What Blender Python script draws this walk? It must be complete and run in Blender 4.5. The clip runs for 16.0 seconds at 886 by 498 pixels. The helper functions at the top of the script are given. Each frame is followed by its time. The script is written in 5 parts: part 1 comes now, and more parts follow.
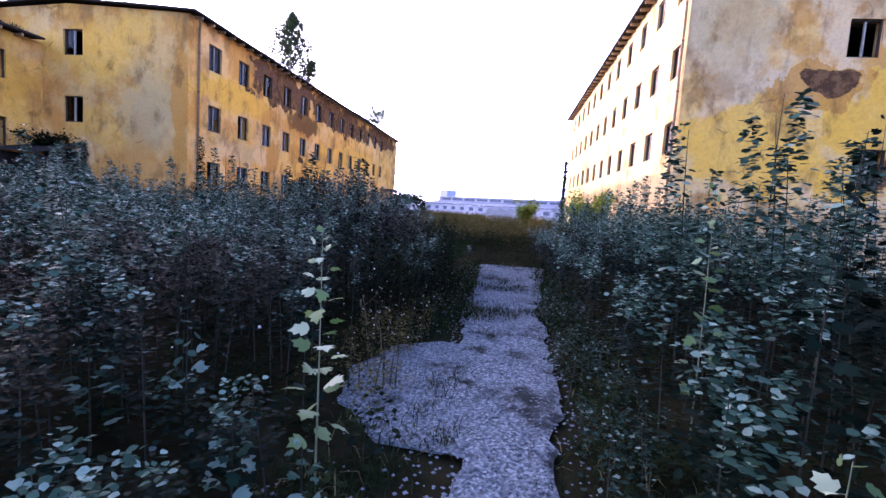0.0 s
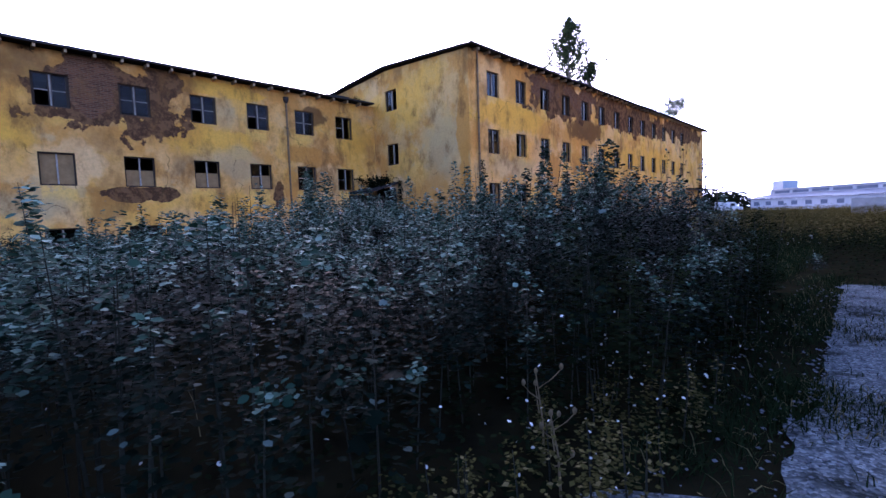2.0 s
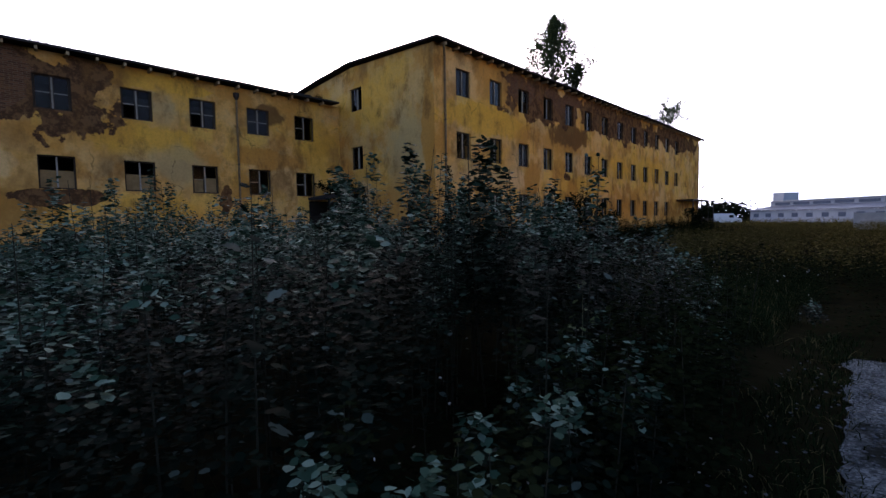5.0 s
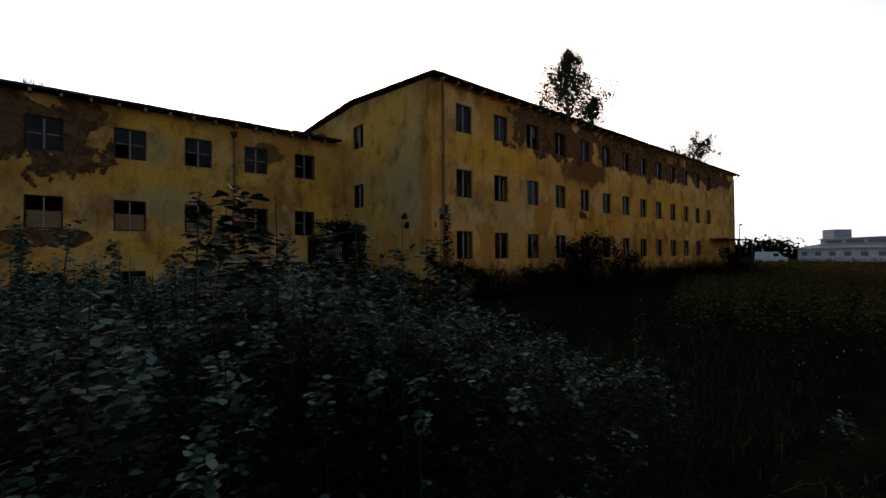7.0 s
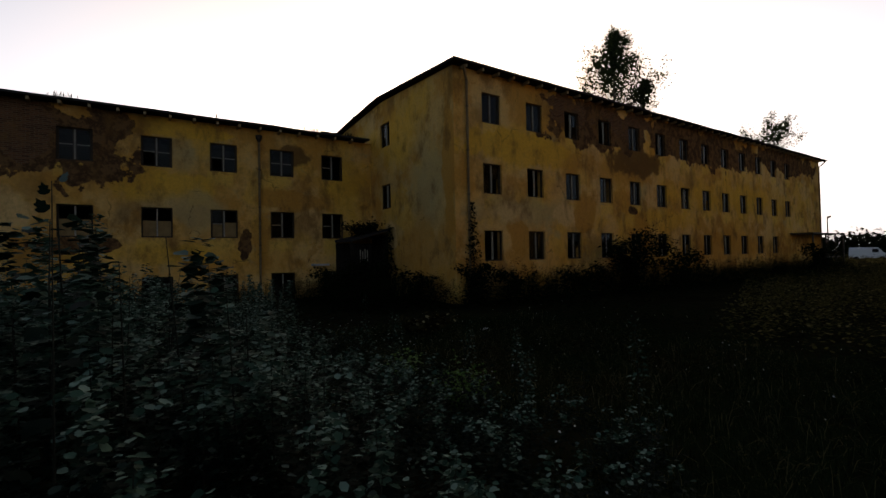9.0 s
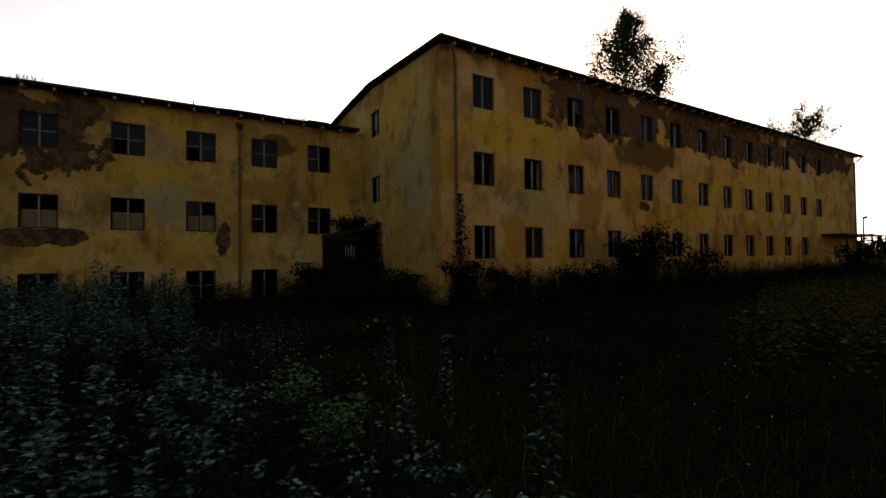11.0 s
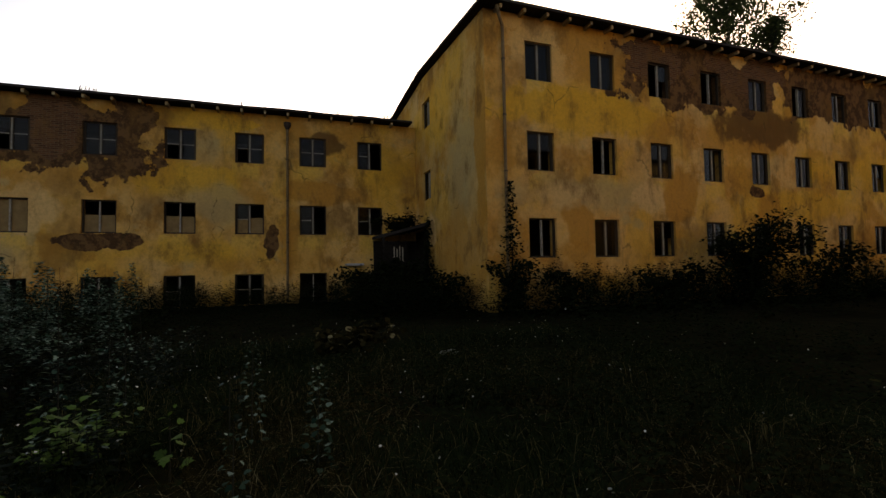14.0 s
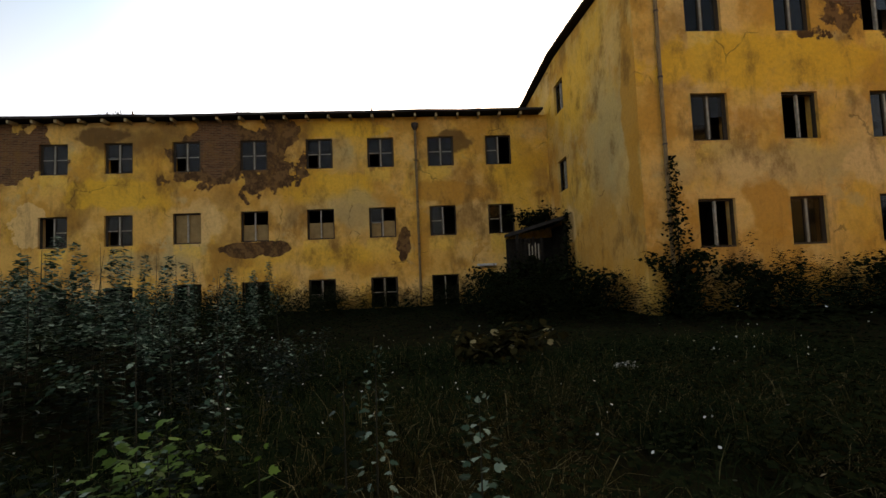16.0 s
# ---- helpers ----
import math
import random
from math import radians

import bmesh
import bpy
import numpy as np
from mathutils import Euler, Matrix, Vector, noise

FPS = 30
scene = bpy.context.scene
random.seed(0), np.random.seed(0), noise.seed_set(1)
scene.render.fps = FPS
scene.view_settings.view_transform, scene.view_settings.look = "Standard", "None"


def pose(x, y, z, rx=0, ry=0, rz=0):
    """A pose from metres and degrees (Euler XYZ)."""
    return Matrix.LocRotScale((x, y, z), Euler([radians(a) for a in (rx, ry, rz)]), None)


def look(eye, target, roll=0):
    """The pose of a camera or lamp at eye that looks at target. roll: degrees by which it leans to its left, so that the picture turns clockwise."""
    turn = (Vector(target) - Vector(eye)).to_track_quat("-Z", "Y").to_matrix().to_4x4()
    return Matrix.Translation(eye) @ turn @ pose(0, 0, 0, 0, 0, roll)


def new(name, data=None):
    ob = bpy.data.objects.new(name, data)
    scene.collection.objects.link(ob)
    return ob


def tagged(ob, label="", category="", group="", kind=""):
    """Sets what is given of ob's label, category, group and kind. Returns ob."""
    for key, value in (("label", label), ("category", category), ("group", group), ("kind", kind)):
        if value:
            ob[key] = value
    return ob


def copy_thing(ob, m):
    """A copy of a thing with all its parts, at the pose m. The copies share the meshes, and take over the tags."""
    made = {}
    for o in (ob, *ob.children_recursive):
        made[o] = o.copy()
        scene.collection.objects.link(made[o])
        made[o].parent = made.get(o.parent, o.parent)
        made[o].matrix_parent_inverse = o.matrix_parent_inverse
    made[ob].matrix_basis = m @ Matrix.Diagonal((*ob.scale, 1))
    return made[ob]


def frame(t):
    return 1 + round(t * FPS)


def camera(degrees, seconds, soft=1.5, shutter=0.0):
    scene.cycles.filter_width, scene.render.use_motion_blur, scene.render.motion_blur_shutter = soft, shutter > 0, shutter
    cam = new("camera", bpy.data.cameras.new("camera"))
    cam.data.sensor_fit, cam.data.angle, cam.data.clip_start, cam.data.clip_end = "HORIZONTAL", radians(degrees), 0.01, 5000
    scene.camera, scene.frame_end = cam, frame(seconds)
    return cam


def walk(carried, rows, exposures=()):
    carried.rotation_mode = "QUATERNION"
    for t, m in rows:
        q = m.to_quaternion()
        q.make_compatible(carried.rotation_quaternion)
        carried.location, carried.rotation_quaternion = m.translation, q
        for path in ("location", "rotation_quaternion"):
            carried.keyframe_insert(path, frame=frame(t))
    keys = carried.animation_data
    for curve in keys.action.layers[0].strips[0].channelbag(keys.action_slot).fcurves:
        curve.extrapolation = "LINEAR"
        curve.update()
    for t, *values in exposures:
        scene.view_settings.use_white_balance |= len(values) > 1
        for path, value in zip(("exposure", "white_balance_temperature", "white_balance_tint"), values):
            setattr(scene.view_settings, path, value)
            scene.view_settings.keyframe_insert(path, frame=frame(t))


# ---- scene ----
cam = camera(88.8, 16.0)
PATH = [
    (0, (1.813, -0.574, 1.435), (1.54, 1.399, 1.255), 3.8),
    (0.5, (1.849, 0.011, 1.475), (1.052, 1.838, 1.304), 1.2),
    (1, (1.816, 0.652, 1.42), (0.775, 2.352, 1.262), 0.1),
    (1.5, (1.782, 1.261, 1.387), (0.55, 2.828, 1.232), -0.9),
    (2, (1.726, 1.933, 1.313), (0.319, 3.347, 1.166), -1.9),
    (2.5, (1.666, 2.568, 1.201), (0.14, 3.854, 1.067), -2.7),
    (3, (1.523, 3.102, 1.164), (-0.049, 4.332, 1.036), -2.9),
    (3.5, (1.398, 3.607, 1.218), (-0.179, 4.829, 1.087), -2.7),
    (4, (1.442, 4.069, 1.316), (-0.057, 5.385, 1.167), -2.1),
    (4.5, (1.465, 4.488, 1.433), (0.061, 5.903, 1.275), -1.1),
    (7, (1.506, 7.297, 1.898), (-0.004, 8.609, 1.927), -0.4),
    (7.5, (1.482, 7.855, 1.904), (-0.06, 9.128, 1.945), -0.5),
    (8, (1.413, 8.424, 1.885), (-0.218, 9.58, 1.933), -1.1),
    (8.5, (1.281, 8.946, 1.89), (-0.381, 10.058, 1.934), -1.3),
    (9, (1.199, 9.438, 1.903), (-0.467, 10.543, 1.942), -1.2),
    (9.5, (1.056, 9.938, 1.879), (-0.616, 11.035, 1.911), -1.0),
    (12, (0.236, 12.543, 1.688), (-1.492, 13.549, 1.742), -0.5),
    (12.5, (0.134, 13.001, 1.713), (-1.551, 14.076, 1.773), 0.2),
    (13, (-0.093, 13.387, 1.633), (-1.813, 14.405, 1.699), 0.2),
    (13.5, (-0.507, 13.819, 1.488), (-2.336, 14.625, 1.564), -0.4),
    (14, (-0.952, 14.132, 1.402), (-2.836, 14.798, 1.489), -1.0),
    (14.5, (-1.441, 14.34, 1.321), (-3.381, 14.815, 1.422), -1.5),
    (15, (-1.888, 14.399, 1.271), (-3.849, 14.78, 1.37), -1.9),
    (15.5, (-2.137, 14.379, 1.259), (-4.102, 14.737, 1.369), -1.8),
    (16, (-2.414, 14.133, 1.223), (-4.407, 14.256, 1.344), -2.3),
]
EXPOSURE = [(0.0, 1.85, 5500, 54), (1.0, 1.55, 5250, 50), (2.0, 1.3, 5200, 48), (3.5, 0.88, 5300, 46), (4.7, 0.22, 5850, 36), (6.8, -0.95, 7100, 23), (9.5, -1.38, 7700, 22), (12.5, -0.68, 8900, 27), (14.0, -0.34, 9500, 28), (16.0, 0.52, 10100, 26)]
walk(cam, [(t, look(eye, target, roll)) for t, eye, target, roll in PATH], EXPOSURE)

# ---- world, sun ----
SUN_AZ, SUN_EL = radians(-54.5), radians(14.0)
world = bpy.data.worlds.new("world")
scene.world = world
world.use_nodes = True
wn, wl = world.node_tree.nodes, world.node_tree.links
sky = wn.new("ShaderNodeTexSky")
sky.sky_type, sky.sun_disc = "NISHITA", False
sky.sun_elevation, sky.sun_rotation = SUN_EL, SUN_AZ % (2 * math.pi)
sky.air_density, sky.dust_density, sky.ozone_density = 1.0, 4.0, 1.0
# low sun behind a bright haze that scatters forward
wc = wn.new("ShaderNodeTexCoord")
wd = wn.new("ShaderNodeVectorMath")
wd.operation = "DOT_PRODUCT"
wl.new(wc.outputs["Generated"], wd.inputs[0])
wd.inputs[1].default_value = (math.sin(SUN_AZ) * math.cos(SUN_EL), math.cos(SUN_AZ) * math.cos(SUN_EL), math.sin(SUN_EL))
wr = wn.new("ShaderNodeMapRange")
wr.interpolation_type = "SMOOTHSTEP"
wr.inputs[1].default_value, wr.inputs[2].default_value, wr.inputs[3].default_value, wr.inputs[4].default_value = 0.2, 0.9, 4.6, 20.5
wl.new(wd.outputs["Value"], wr.inputs[0])
wh = wn.new("ShaderNodeVectorMath")
wh.operation = "SCALE"
wm = wn.new("ShaderNodeMix")
wm.data_type = "RGBA"
wm.inputs[7].default_value = (0.98, 0.985, 1.0, 1)
wt = wn.new("ShaderNodeMapRange")
wt.inputs[1].default_value, wt.inputs[2].default_value = 0.4, 0.92
wl.new(wd.outputs["Value"], wt.inputs[0])
wl.new(wt.outputs[0], wm.inputs[0])
wl.new(wm.outputs[2], wh.inputs[0])
# the haze thins towards the zenith, where the blue shows through
ws = wn.new("ShaderNodeSeparateXYZ")
wl.new(wc.outputs["Generated"], ws.inputs[0])
wb = wn.new("ShaderNodeMix")
wb.data_type = "RGBA"
wb.inputs[6].default_value, wb.inputs[7].default_value = (0.50, 0.74, 1.0, 1), (0.24, 0.58, 1.0, 1)
we = wn.new("ShaderNodeMapRange")
we.interpolation_type = "SMOOTHSTEP"
we.inputs[1].default_value, we.inputs[2].default_value = 0.22, 0.55
wl.new(ws.outputs[2], we.inputs[0])
wl.new(we.outputs[0], wb.inputs[0])
wl.new(wb.outputs[2], wm.inputs[6])
wz = wn.new("ShaderNodeMapRange")
wz.interpolation_type = "SMOOTHSTEP"
wz.inputs[1].default_value, wz.inputs[2].default_value, wz.inputs[3].default_value, wz.inputs[4].default_value = 0.1, 0.85, 1.0, 0.16
wl.new(ws.outputs[2], wz.inputs[0])
wx = wn.new("ShaderNodeMath")
wx.operation = "MULTIPLY"
wl.new(wr.outputs[0], wx.inputs[0])
wl.new(wz.outputs[0], wx.inputs[1])
wl.new(wx.outputs[0], wh.inputs[3])
wa = wn.new("ShaderNodeVectorMath")
wl.new(sky.outputs[0], wa.inputs[0])
wl.new(wh.outputs[0], wa.inputs[1])
wl.new(wa.outputs[0], wn["Background"].inputs[0])
wn["Background"].inputs[1].default_value = 0.15
sun = new("sun", bpy.data.lights.new("sun", "SUN"))
sun.data.energy, sun.data.angle, sun.data.color = 3.0, radians(0.6), (1.0, 0.86, 0.68)
SUN_DIR = Vector((math.sin(SUN_AZ) * math.cos(SUN_EL), math.cos(SUN_AZ) * math.cos(SUN_EL), math.sin(SUN_EL)))
sun.matrix_world = look(SUN_DIR * 200, (0, 0, 0))


# ---- materials ----
def material(name, rough=0.8, metal=0.0):
    m = bpy.data.materials.new(name)
    m.use_nodes = True
    b = m.node_tree.nodes["Principled BSDF"]
    b.inputs["Roughness"].default_value, b.inputs["Metallic"].default_value = rough, metal
    b.inputs["Specular IOR Level"].default_value = 0.5 if rough < 0.5 else 0.15 if rough < 0.84 else 0.0
    return m, m.node_tree.nodes, m.node_tree.links, b


def noise_node(n, l, vec, scale, detail=4, rough=0.6):
    t = n.new("ShaderNodeTexNoise")
    t.inputs["Scale"].default_value, t.inputs["Detail"].default_value, t.inputs["Roughness"].default_value = scale, detail, rough
    l.new(vec, t.inputs["Vector"])
    return t.outputs["Fac"]


def ramp(n, l, fac, stops):
    r = n.new("ShaderNodeValToRGB")
    while len(r.color_ramp.elements) < len(stops):
        r.color_ramp.elements.new(0.5)
    for e, (p, c) in zip(r.color_ramp.elements, stops):
        e.position = p
        e.color = (*c, 1) if len(c) == 3 else c
    l.new(fac, r.inputs[0])
    return r.outputs[0]


def math_node(n, l, op, a, b=None, clamp=False):
    m = n.new("ShaderNodeMath")
    m.operation, m.use_clamp = op, clamp
    for i, v in enumerate((a, b)):
        if v is None:
            continue
        if isinstance(v, (int, float)):
            m.inputs[i].default_value = v
        else:
            l.new(v, m.inputs[i])
    return m.outputs[0]


def smooth(n, l, v, lo, hi):
    m = n.new("ShaderNodeMapRange")
    m.interpolation_type = "SMOOTHSTEP"
    l.new(v, m.inputs[0])
    m.inputs[1].default_value, m.inputs[2].default_value = lo, hi
    return m.outputs[0]


def blend(n, l, fac, a, b):
    m = n.new("ShaderNodeMix")
    m.data_type = "RGBA"
    for sock, v in ((m.inputs[0], fac), (m.inputs[6], a), (m.inputs[7], b)):
        if isinstance(v, (int, float)):
            sock.default_value = v
        elif isinstance(v, tuple):
            sock.default_value = (*v, 1)
        else:
            l.new(v, sock)
    return m.outputs[2]


def bump(n, l, b, height, strength, dist):
    k = n.new("ShaderNodeBump")
    k.inputs["Strength"].default_value, k.inputs["Distance"].default_value = strength, dist
    l.new(height, k.inputs["Height"])
    l.new(k.outputs[0], b.inputs["Normal"])


def coords(n, kind="Object"):
    return n.new("ShaderNodeTexCoord").outputs[kind]


def speckled(name, dark, light, scale, rough=0.85, metal=0.0, relief=0.4, dist=0.01, kind="Object"):
    """A plain surface with a grain and a coarser unevenness."""
    m, n, l, b = material(name, rough, metal)
    v = coords(n, kind)
    fine, wide = noise_node(n, l, v, scale, 6), noise_node(n, l, v, scale * 0.13, 3)
    f = math_node(n, l, "ADD", math_node(n, l, "MULTIPLY", fine, 0.55), math_node(n, l, "MULTIPLY", wide, 0.45))
    l.new(ramp(n, l, f, [(0.32, dark), (0.68, light)]), b.inputs["Base Color"])
    bump(n, l, b, fine, relief, dist)
    return m


PAINT = {"Y": (0.78, 0.41, 0.05), "P": (0.77, 0.475, 0.20), "G": (0.50, 0.36, 0.165), "O": (0.56, 0.25, 0.045), "D": (0.12, 0.058, 0.024)}
# ease of a patch's edge: hard, middling, soft
EDGE = {"h": (-0.02, 0.04), "m": (-0.12, 0.20), "s": (-0.45, 0.55)}


def plaster(name, patches, base, along="y", sills=None, clouds=1.0):
    """Old lime plaster: clouded ochre paint, cracks, and fields where paint is fresh or washed out, stained, or fallen off down to the brick.
    patches: (along the wall, height, half length, half height, paint letter with edge letter), later ones over earlier ones.
    sills: (first window, step, width, heights) of windows under which the paint has stayed fresh."""
    m, n, l, b = material(name, 0.92)
    v = coords(n)
    sep = n.new("ShaderNodeSeparateXYZ")
    l.new(v, sep.inputs[0])
    ax, az = sep.outputs["XYZ".index(along.upper())], sep.outputs[2]

    def field(scale, shift, detail=5, rough=0.6, squeeze=(1, 1, 1)):
        m2 = n.new("ShaderNodeMapping")
        m2.inputs["Scale"].default_value, m2.inputs["Location"].default_value = squeeze, (shift, shift * 1.7, shift * 0.6)
        l.new(v, m2.inputs["Vector"])
        return noise_node(n, l, m2.outputs[0], scale, detail, rough)

    def share(f, lo, hi, k):
        return math_node(n, l, "MULTIPLY", smooth(n, l, f, lo, hi), k)

    mid, fine, spots = field(0.8, 0, 4, 0.5), field(9.0, 3, 6, 0.7), field(2.8, 5, 6, 0.68)
    # clouded paint: pale, yellow, orange and grey fields at the size of a storey, with some crisp flaked edges
    paint = blend(n, l, share(field(0.30, 11, 5, 0.55), 0.40, 0.60, 0.6 * clouds), base, PAINT["P"])
    paint = blend(n, l, share(field(0.42, 23, 6, 0.55), 0.50, 0.60, 0.5 * clouds), paint, PAINT["Y"])
    paint = blend(n, l, share(field(0.55, 37, 6, 0.6), 0.48, 0.60, 0.75 * clouds), paint, PAINT["O"])
    paint = blend(n, l, share(field(0.75, 61, 6, 0.6), 0.57, 0.68, 0.6 * clouds), paint, PAINT["G"])
    paint = blend(n, l, share(field(1.1, 71, 7, 0.66), 0.60, 0.615, 0.55 * clouds), paint, PAINT["O"])
    paint = blend(n, l, share(field(0.5, 83, 5, 0.6, (1, 1, 0.8)), 0.50, 0.66, 0.55 * clouds), paint, (0.27, 0.12, 0.032))
    wob = math_node(n, l, "ADD", math_node(n, l, "MULTIPLY", math_node(n, l, "SUBTRACT", mid, 0.5), 2.3),
                    math_node(n, l, "MULTIPLY", math_node(n, l, "SUBTRACT", spots, 0.5), 0.55))
    br = n.new("ShaderNodeTexBrick")
    br.inputs["Scale"].default_value = 1.0
    br.inputs["Mortar Size"].default_value, br.inputs["Brick Width"].default_value, br.inputs["Row Height"].default_value = 0.012, 0.26, 0.077
    br.inputs["Color1"].default_value, br.inputs["Color2"].default_value = (0.17, 0.07, 0.033, 1), (0.075, 0.032, 0.018, 1)
    br.inputs["Mortar"].default_value = (0.16, 0.10, 0.06, 1)
    comb = n.new("ShaderNodeCombineXYZ")
    l.new(ax, comb.inputs[0])
    l.new(az, comb.inputs[1])
    l.new(comb.outputs[0], br.inputs["Vector"])
    rubble = blend(n, l, smooth(n, l, spots, 0.44, 0.56), (0.18, 0.09, 0.038), (0.075, 0.036, 0.019))
    loss = None
    if sills:
        start, step, wide, heights = sills
        at = math_node(n, l, "FRACT", math_node(n, l, "DIVIDE", math_node(n, l, "SUBTRACT", ax, start), step))
        across = math_node(n, l, "MULTIPLY", smooth(n, l, at, 0.0, 0.03), math_node(n, l, "SUBTRACT", 1.0, smooth(n, l, at, wide / step - 0.03, wide / step + 0.02)))
        for hz in heights:
            below = math_node(n, l, "SUBTRACT", math_node(n, l, "MULTIPLY", math_node(n, l, "SUBTRACT", spots, 0.5), 1.4), math_node(n, l, "SUBTRACT", az, hz))
            band = math_node(n, l, "MULTIPLY", smooth(n, l, below, 0.0, 0.02), math_node(n, l, "SUBTRACT", 1.0, smooth(n, l, below, 0.35, 0.85)))
            paint = blend(n, l, math_node(n, l, "MULTIPLY", math_node(n, l, "MULTIPLY", across, band), 0.6), paint, (0.84, 0.50, 0.10))
    for ca, cz, ra, rz, how in patches:
        da = math_node(n, l, "DIVIDE", math_node(n, l, "SUBTRACT", ax, ca), ra)
        dz = math_node(n, l, "DIVIDE", math_node(n, l, "SUBTRACT", az, cz), rz)
        d = math_node(n, l, "SQRT", math_node(n, l, "ADD", math_node(n, l, "MULTIPLY", da, da), math_node(n, l, "MULTIPLY", dz, dz)))
        f = smooth(n, l, math_node(n, l, "ADD", math_node(n, l, "SUBTRACT", 1.0, d), wob), *EDGE[how[1]])
        colour = br.outputs[0] if how[0] == "B" else rubble if how[0] == "U" else PAINT[how[0]]
        paint = blend(n, l, math_node(n, l, "MULTIPLY", f, 1.0 if how[0] in "BU" else 0.85 if how[1] != "s" else 0.7), paint, colour)
        if how[0] in "BU":
            loss = f if loss is None else math_node(n, l, "MAXIMUM", loss, f)
    # grime, rain streaks, scabs and grain
    paint = blend(n, l, share(field(0.9, 41, 7, 0.7, (1, 1, 0.6)), 0.49, 0.68, 0.75), paint, (0.20, 0.095, 0.03))
    paint = blend(n, l, share(field(1.6, 53, 6, 0.7, (1, 1, 0.16)), 0.56, 0.74, 0.4), paint, (0.12, 0.065, 0.03))
    paint = blend(n, l, share(spots, 0.60, 0.66, 0.22), paint, (0.36, 0.20, 0.075))
    paint = blend(n, l, share(fine, 0.35, 0.75, 0.22), paint, (0.10, 0.07, 0.03))
    crack = n.new("ShaderNodeTexVoronoi")
    crack.feature = "DISTANCE_TO_EDGE"
    crack.inputs["Scale"].default_value = 0.34
    warp = n.new("ShaderNodeVectorMath")
    warp.operation = "MULTIPLY_ADD"
    wob3 = n.new("ShaderNodeTexNoise")
    wob3.inputs["Scale"].default_value, wob3.inputs["Detail"].default_value = 1.3, 5
    l.new(v, wob3.inputs["Vector"])
    l.new(wob3.outputs["Color"], warp.inputs[0])
    warp.inputs[1].default_value = (1.1, 1.1, 1.1)
    l.new(v, warp.inputs[2])
    l.new(warp.outputs[0], crack.inputs["Vector"])
    line = math_node(n, l, "MULTIPLY", math_node(n, l, "SUBTRACT", 1.0, smooth(n, l, crack.outputs["Distance"], 0.004, 0.012)), smooth(n, l, mid, 0.55, 0.62))
    paint = blend(n, l, math_node(n, l, "MULTIPLY", line, 0.5), paint, (0.07, 0.045, 0.02))
    l.new(paint, b.inputs["Base Color"])
    height = math_node(n, l, "ADD", math_node(n, l, "MULTIPLY", fine, 0.25), math_node(n, l, "MULTIPLY", mid, 0.6))
    if loss is not None:
        height = math_node(n, l, "SUBTRACT", height, math_node(n, l, "MULTIPLY", loss, 1.2))
    height = math_node(n, l, "SUBTRACT", height, math_node(n, l, "MULTIPLY", line, 0.5))
    bump(n, l, b, height, 0.6, 0.03)
    return m


OCHRE = (0.73, 0.385, 0.10)
M_L = plaster("plaster_wing", [
    (1.4, 5.3, 2.2, 0.75, "Ym"), (10.6, 5.4, 2.2, 0.7, "Ym"), (10.5, 8.05, 2.6, 0.4, "Yh"), (18.8, 6.0, 1.3, 2.0, "Ys"), (10.3, 2.3, 3.0, 0.45, "Ys"), (16.0, 5.0, 2.2, 0.5, "Om"),
    (11.0, 6.9, 1.0, 0.7, "Gs"), (11.2, 4.4, 1.6, 0.9, "Gs"), (2.5, 2.3, 2.0, 0.5, "Gs"), (4.9, 4.1, 0.8, 1.0, "Pm"), (-2.2, 4.2, 0.8, 1.0, "Ph"), (8.9, 8.1, 1.3, 0.5, "Ds"), (0.6, 8.0, 1.6, 0.45, "Dm"),
    (16.2, 7.4, 1.0, 0.6, "Dm"), (6.2, 7.1, 3.9, 2.2, "Os"), (2.6, 7.8, 2.2, 0.8, "Ds"), (6.1, 7.0, 2.9, 1.75, "Uh"), (5.4, 7.3, 1.1, 1.3, "Bh"), (-4.4, 7.2, 3.2, 1.5, "Bh"), (6.9, 2.7, 1.5, 0.35, "Uh"), (13.6, 2.8, 0.35, 0.6, "Uh")], OCHRE, "y", (-2.0, 2.79, 1.2, (3.05, 6.24)))
M_B = plaster("plaster_block", [
    (24.5, 6.9, 3.4, 0.75, "Ym"), (31.0, 6.6, 3.5, 0.7, "Os"), (25.0, 4.0, 3.6, 0.6, "Gs"), (23.6, 3.9, 1.5, 0.4, "Ps"), (27.3, 3.9, 0.9, 0.6, "Pm"), (36.0, 3.9, 5.0, 0.6, "Ys"),
    (46.0, 5.8, 9.0, 1.2, "Ys"), (24.1, 2.7, 0.8, 0.9, "Om"), (28.7, 4.2, 0.8, 1.3, "Om"), (33.5, 3.0, 1.0, 1.3, "Om"), (44.0, 2.4, 7.0, 0.9, "Os"), (33.5, 7.2, 3.0, 0.9, "Dm"),
    (30.0, 9.0, 4.7, 1.4, "Uh"), (41.0, 9.0, 8.0, 1.5, "Uh"), (54.0, 9.3, 7.0, 1.0, "Uh"), (27.6, 9.3, 1.6, 0.9, "Bh"), (33.0, 9.3, 2.0, 0.9, "Bh"), (32.9, 4.4, 0.45, 0.3, "Uh")], OCHRE, "y", (22.0, 2.685, 1.08, (4.69, 7.85)))
M_G = plaster("plaster_gable", [
    (-19.5, 8.4, 2.6, 1.5, "Ys"), (-16.6, 5.4, 1.5, 2.4, "Gs"), (-17.2, 2.0, 3.0, 1.7, "Os"), (-20.3, 3.2, 0.6, 0.7, "Pm"), (-14.8, 6.0, 0.45, 3.6, "Om")], (0.62, 0.36, 0.11), "x")
